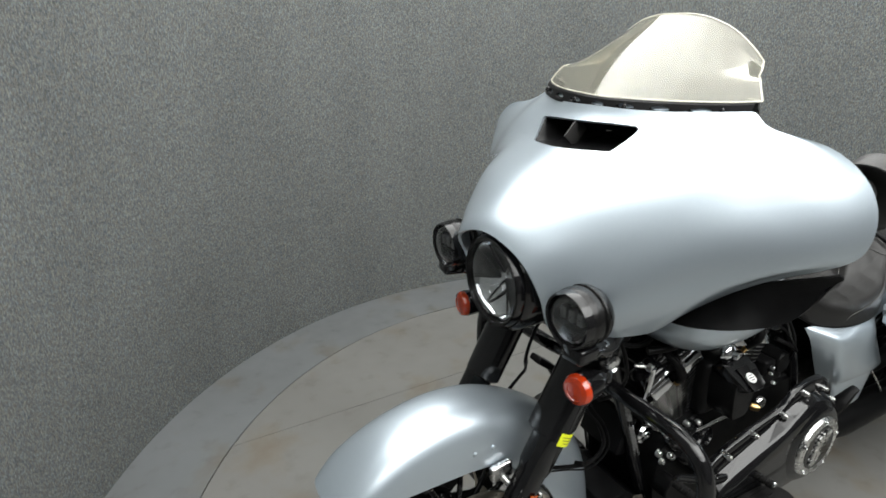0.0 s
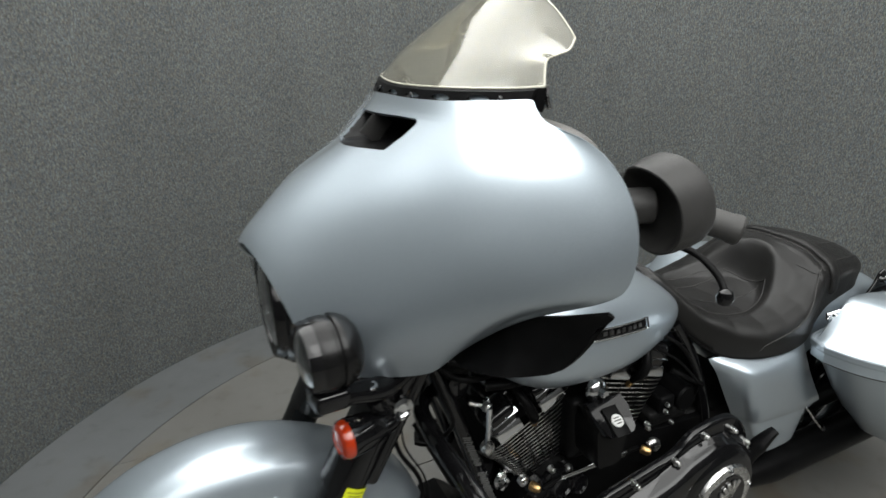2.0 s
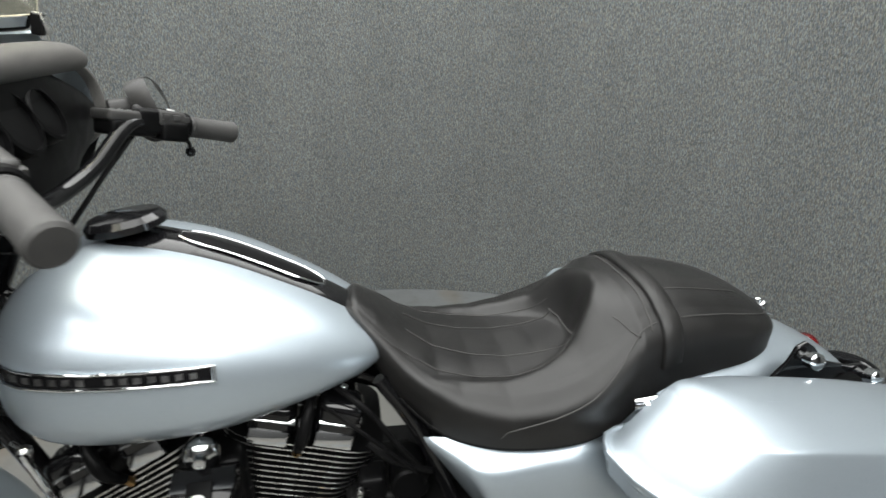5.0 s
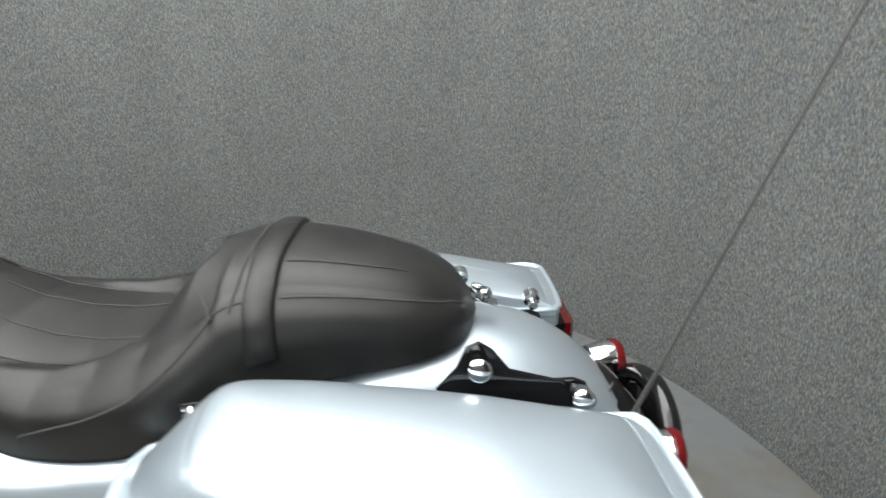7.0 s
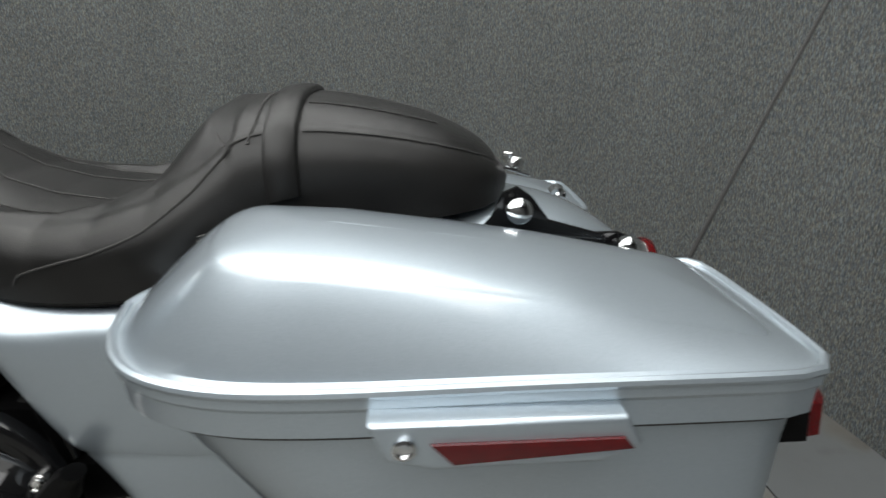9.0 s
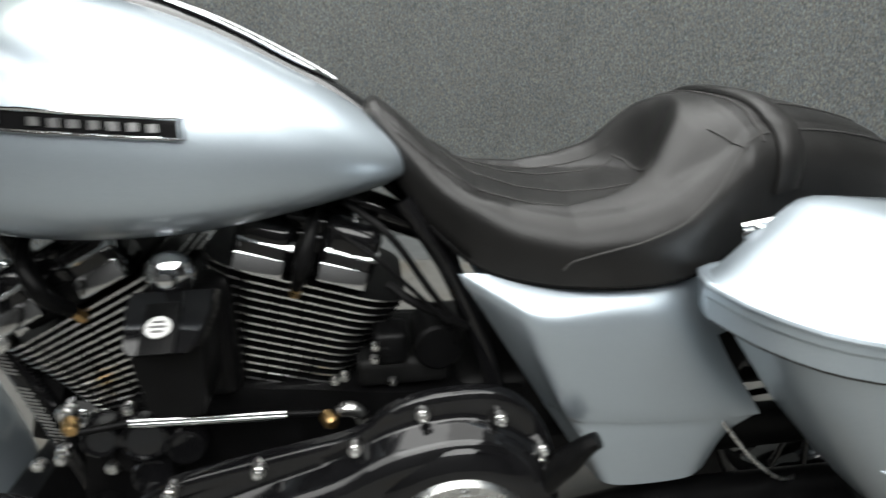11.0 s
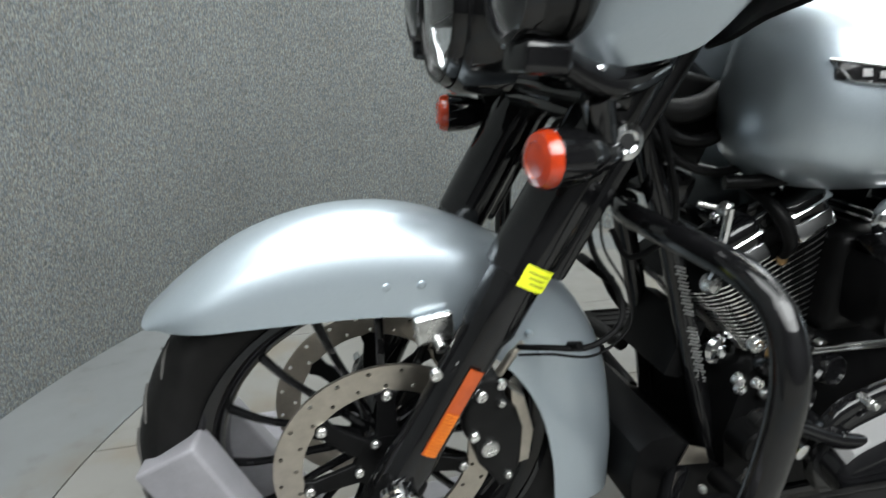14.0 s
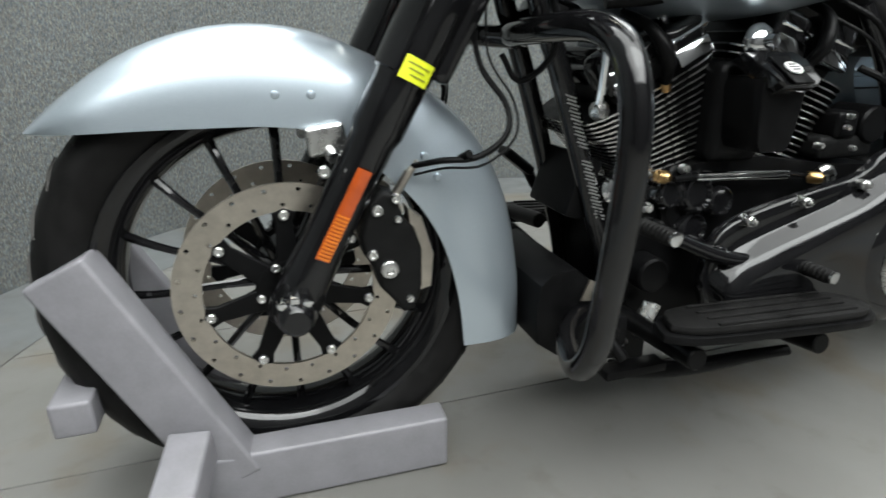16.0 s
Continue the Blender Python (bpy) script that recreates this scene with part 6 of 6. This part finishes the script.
part("pipe_cap", revolve([(0.013, -0.006), (0.0145, 0), (0.013, 0.010), (0.004, 0.013)], (0.446, -0.098, 0.543), (0.3, -1, 0.2), 16), ALLOY, bike)

# engine guard: one bent tube around the front of the engine
guard_pts = [(0.36, -0.01, 0.642), (0.325, -0.06, 0.646), (0.314, -0.15, 0.649), (0.312, -0.24, 0.652), (0.312, -0.298, 0.648), (0.313, -0.338, 0.630), (0.314, -0.360, 0.592), (0.315, -0.366, 0.54), (0.315, -0.361, 0.46), (0.315, -0.348, 0.375), (0.316, -0.333, 0.305), (0.325, -0.285, 0.255), (0.38, -0.17, 0.235), (0.46, -0.09, 0.23)]
part("engine_guard", joined(tube(guard_pts, 0.0162, 16, 70), tube([(x, -y, z) for x, y, z in guard_pts], 0.0162, 16, 70), box(0.05, 0.12, 0.05, pose(0.405, 0, 0.668, 0, 20, 0), 0.012)), GLOSS, bike, "gloss black tubular engine guard")
# oil cooler and chin spoiler
part("chin_spoiler", slab([(0.366, 0.285), (0.385, 0.303), (0.425, 0.306), (0.45, 0.285), (0.48, 0.25), (0.57, 0.20), (0.57, 0.122), (0.50, 0.133), (0.40, 0.158), (0.366, 0.184), (0.360, 0.235)], 0.22, Matrix(((1, 0, 0, 0), (0, 0, 1, -0.11), (0, 1, 0, 0), (0, 0, 0, 1))), 0.005, 2), SATIN, bike, "satin black chin spoiler")
part("oil_cooler", box(0.035, 0.13, 0.10, pose(0.455, 0, 0.42, 0, 18, 0), 0.008), SATIN, bike, "black oil cooler")
pad = part("brake_pedal", joined(box(0.085, 0.05, 0.022, pose(0.530, 0.345, 0.384, 0, 38, 0), 0.008, 3), tube([(0.555, 0.34, 0.365), (0.575, 0.335, 0.325), (0.605, 0.32, 0.285), (0.62, 0.25, 0.265), (0.62, 0.14, 0.26)], 0.012, 10, 16)), SATIN, bike, "black brake pedal with a rubber pad")
part("highway_peg", rod((0.485, 0.27, 0.29), (0.505, 0.17, 0.295), 0.016), RUBBER, pad)

# footboard, shift pedals, stand bracket
fb_out = [(a + 0.03, b) for a, b in ((0.41, -0.015), (0.43, 0.03), (0.48, 0.045), (0.69, 0.048), (0.75, 0.038), (0.775, 0.0), (0.755, -0.038), (0.69, -0.048), (0.48, -0.04), (0.43, -0.03))]
fb_out = [tuple(p) for p in spline([*fb_out, fb_out[0]], 41)[:-1]]
for side in (-1, 1):
    fb = part("footboard", slab(fb_out, 0.012, pose(0, side * 0.285, 0.262, side * 3, 3, 0) @ pose(0, 0, 0.035), 0.004, 2), SATIN, bike, "black rider footboard with a rubber mat")
    part("mat", slab([(0.63 + (a - 0.63) * 0.94, b * 0.88) for a, b in fb_out], 0.012, pose(0, side * 0.285, 0.262, side * 3, 3, 0) @ pose(0, 0, 0.047), 0.005, 2), RUBBER, fb, "ribbed rubber mat")
    for k in range(4):
        part("rib", box(0.24, 0.006, 0.004, pose(0, side * 0.285, 0.262, side * 3, 3, 0) @ pose(0.63, -0.03 + 0.02 * k, 0.060), 0.0015), RUBBER, fb)
    part("board_arm", rod((0.50, side * 0.12, 0.225), (0.50, side * 0.30, 0.24), 0.016), SATIN, fb)
    part("board_arm", rod((0.72, side * 0.12, 0.20), (0.72, side * 0.30, 0.225), 0.016), SATIN, fb)
pedal = part("shift_pedal", joined(tube([(0.445, -0.215, 0.408), (0.47, -0.205, 0.402), (0.53, -0.205, 0.372), (0.60, -0.21, 0.342), (0.66, -0.214, 0.330), (0.73, -0.222, 0.321)], [0.008, 0.010, 0.011, 0.012, 0.009, 0.007], 12, 30), rod((0.60, -0.21, 0.342), (0.60, -0.14, 0.342), 0.014)), GLOSS, bike, "gloss black heel and toe shift pedal")
for x, z in ((0.444, 0.409), (0.728, 0.320)):
    ribs = [q for k in range(7) for q in ((0.0096, 0.012 + 0.0072 * k), (0.0110, 0.0132 + 0.0072 * k), (0.0110, 0.0158 + 0.0072 * k), (0.0096, 0.017 + 0.0072 * k))]
    part("pedal_peg", revolve([(0.009, 0), (0.0096, 0.002), *ribs, (0.0100, 0.064), (0.009, 0.066)], (x, -0.215, z), (0.12, -1, -0.02), 16), RUBBER, pedal, "ribbed rubber pedal peg")
    part("peg_cap", revolve([(0.0098, 0), (0.0098, 0.004), (0.006, 0.005), (0.001, 0.005)], (x + 0.008, -0.280, z - 0.001), (0.12, -1, 0), 16), CHROME, pedal, "bright peg end")
part("stand_bracket", joined(box(0.05, 0.02, 0.05, pose(0.43, -0.20, 0.245), 0.008), bolt((0.42, -0.21, 0.25), (0, -1, 0), 0.014, 0.012), box(0.10, 0.03, 0.014, pose(0.46, -0.22, 0.19), 0.004), rod((0.40, -0.20, 0.27), (0.43, -0.24, 0.22), 0.009)), SATIN, bike, "black stand bracket")
# Bright plate added where the spoiler's top catches a highlight.
part("spoiler_highlight", slab([(0.432, 0.254), (0.446, 0.288), (0.476, 0.276), (0.488, 0.247)], 0.004, Matrix(((1, 0, 0, 0), (0, 0, 1, -0.117), (0, 1, 0, 0), (0, 0, 0, 1))), 0.0015), STEEL, bike, "bright metal plate standing for the chin spoiler's highlight")
part("stand_pivot", joined(box(0.030, 0.014, 0.05, pose(0.530, -0.150, 0.228, 0, 25, 0), 0.005, 2), rod((0.515, -0.158, 0.205), (0.545, -0.158, 0.250), 0.006)), ALLOY, bike, "bright side stand pivot")
part("pivot_stud", revolve([(0.010, 0), (0.011, 0.006), (0.008, 0.010), (0.001, 0.011)], (0.502, -0.152, 0.232), (0, -1, 0.1), 18), WHITE, bike, "pale round stud")
for x, z, r in ((0.453, 0.234, 0.006), (0.509, 0.407, 0.008), (0.482, 0.402, 0.008), (0.493, 0.190, 0.007)):
    part("pivot_bolt", bolt((x, -0.146, z), (0, -1, 0.1), r, 0.01), ALLOY, crankcase)
part("side_stand", tube([(0.44, -0.2, 0.18), (0.55, -0.21, 0.165), (0.70, -0.21, 0.16), (0.76, -0.22, 0.165)], [0.014, 0.013, 0.012, 0.009], 12, 16), SATIN, bike, "black side stand, folded up")
for x0, z0 in ((1.095, 0.39), ):
    part("passenger_peg", joined(tube([(1.075, -0.205, 0.30), (1.09, -0.215, 0.36), (1.125, -0.23, 0.415), (1.14, -0.235, 0.43)], [0.02, 0.022, 0.024, 0.014], 12, 16, 0.7), bolt((1.085, -0.215, 0.375), (0, -1, 0), 0.012, 0.01)), SATIN, bike, "black folding passenger peg, folded up")
part("peg_bolt", bolt((1.078, -0.205, 0.385), (0, -1, 0), 0.0105, 0.014), ALLOY, bike)
part("fuel_line", tube([(1.33, -0.19, 0.40), (1.38, -0.20, 0.34), (1.44, -0.19, 0.29), (1.5, -0.16, 0.27)], 0.0028, 6, 20), ALLOY, bike, "thin bright cable")

# ---- wheel chock ----
chock = thing("wheel_chock", "grey painted square-tube wheel chock around the front tyre", "wheel chock")


def beam(a, b, w, h, roll=0.0, cut=0.006):
    a, b = Vector(a), Vector(b)
    d_ = b - a
    m = Matrix.Translation((a + b) / 2) @ d_.to_track_quat("X", "Z").to_matrix().to_4x4() @ pose(0, 0, 0, roll)
    return box(d_.length, w, h, m, cut, 3)


for side in (-1, 1):
    part("upright", beam((-0.268, side * 0.066, 0.380), (-0.10, side * 0.088, 0.045), 0.05, 0.082), STAND, chock)
    part("floor_rail", beam((-0.15, side * 0.088, 0.046), (0.212, side * 0.098, 0.046), 0.048, 0.088), STAND, chock)
    part("outrigger", beam((-0.150, side * 0.105, 0.120), (-0.205, side * 0.415, 0.040), 0.056, 0.056), STAND, chock)
    part("foot_pad", box(0.09, 0.06, 0.05, pose(-0.210, side * 0.437, 0.026), 0.008, 2), STAND, chock)
part("cross_tube", beam((-0.285, -0.10, 0.185), (-0.285, 0.10, 0.185), 0.05, 0.05), STAND, chock)
part("front_tube", beam((-0.29, 0, 0.185), (-0.19, 0, 0.185), 0.05, 0.05), STAND, chock)
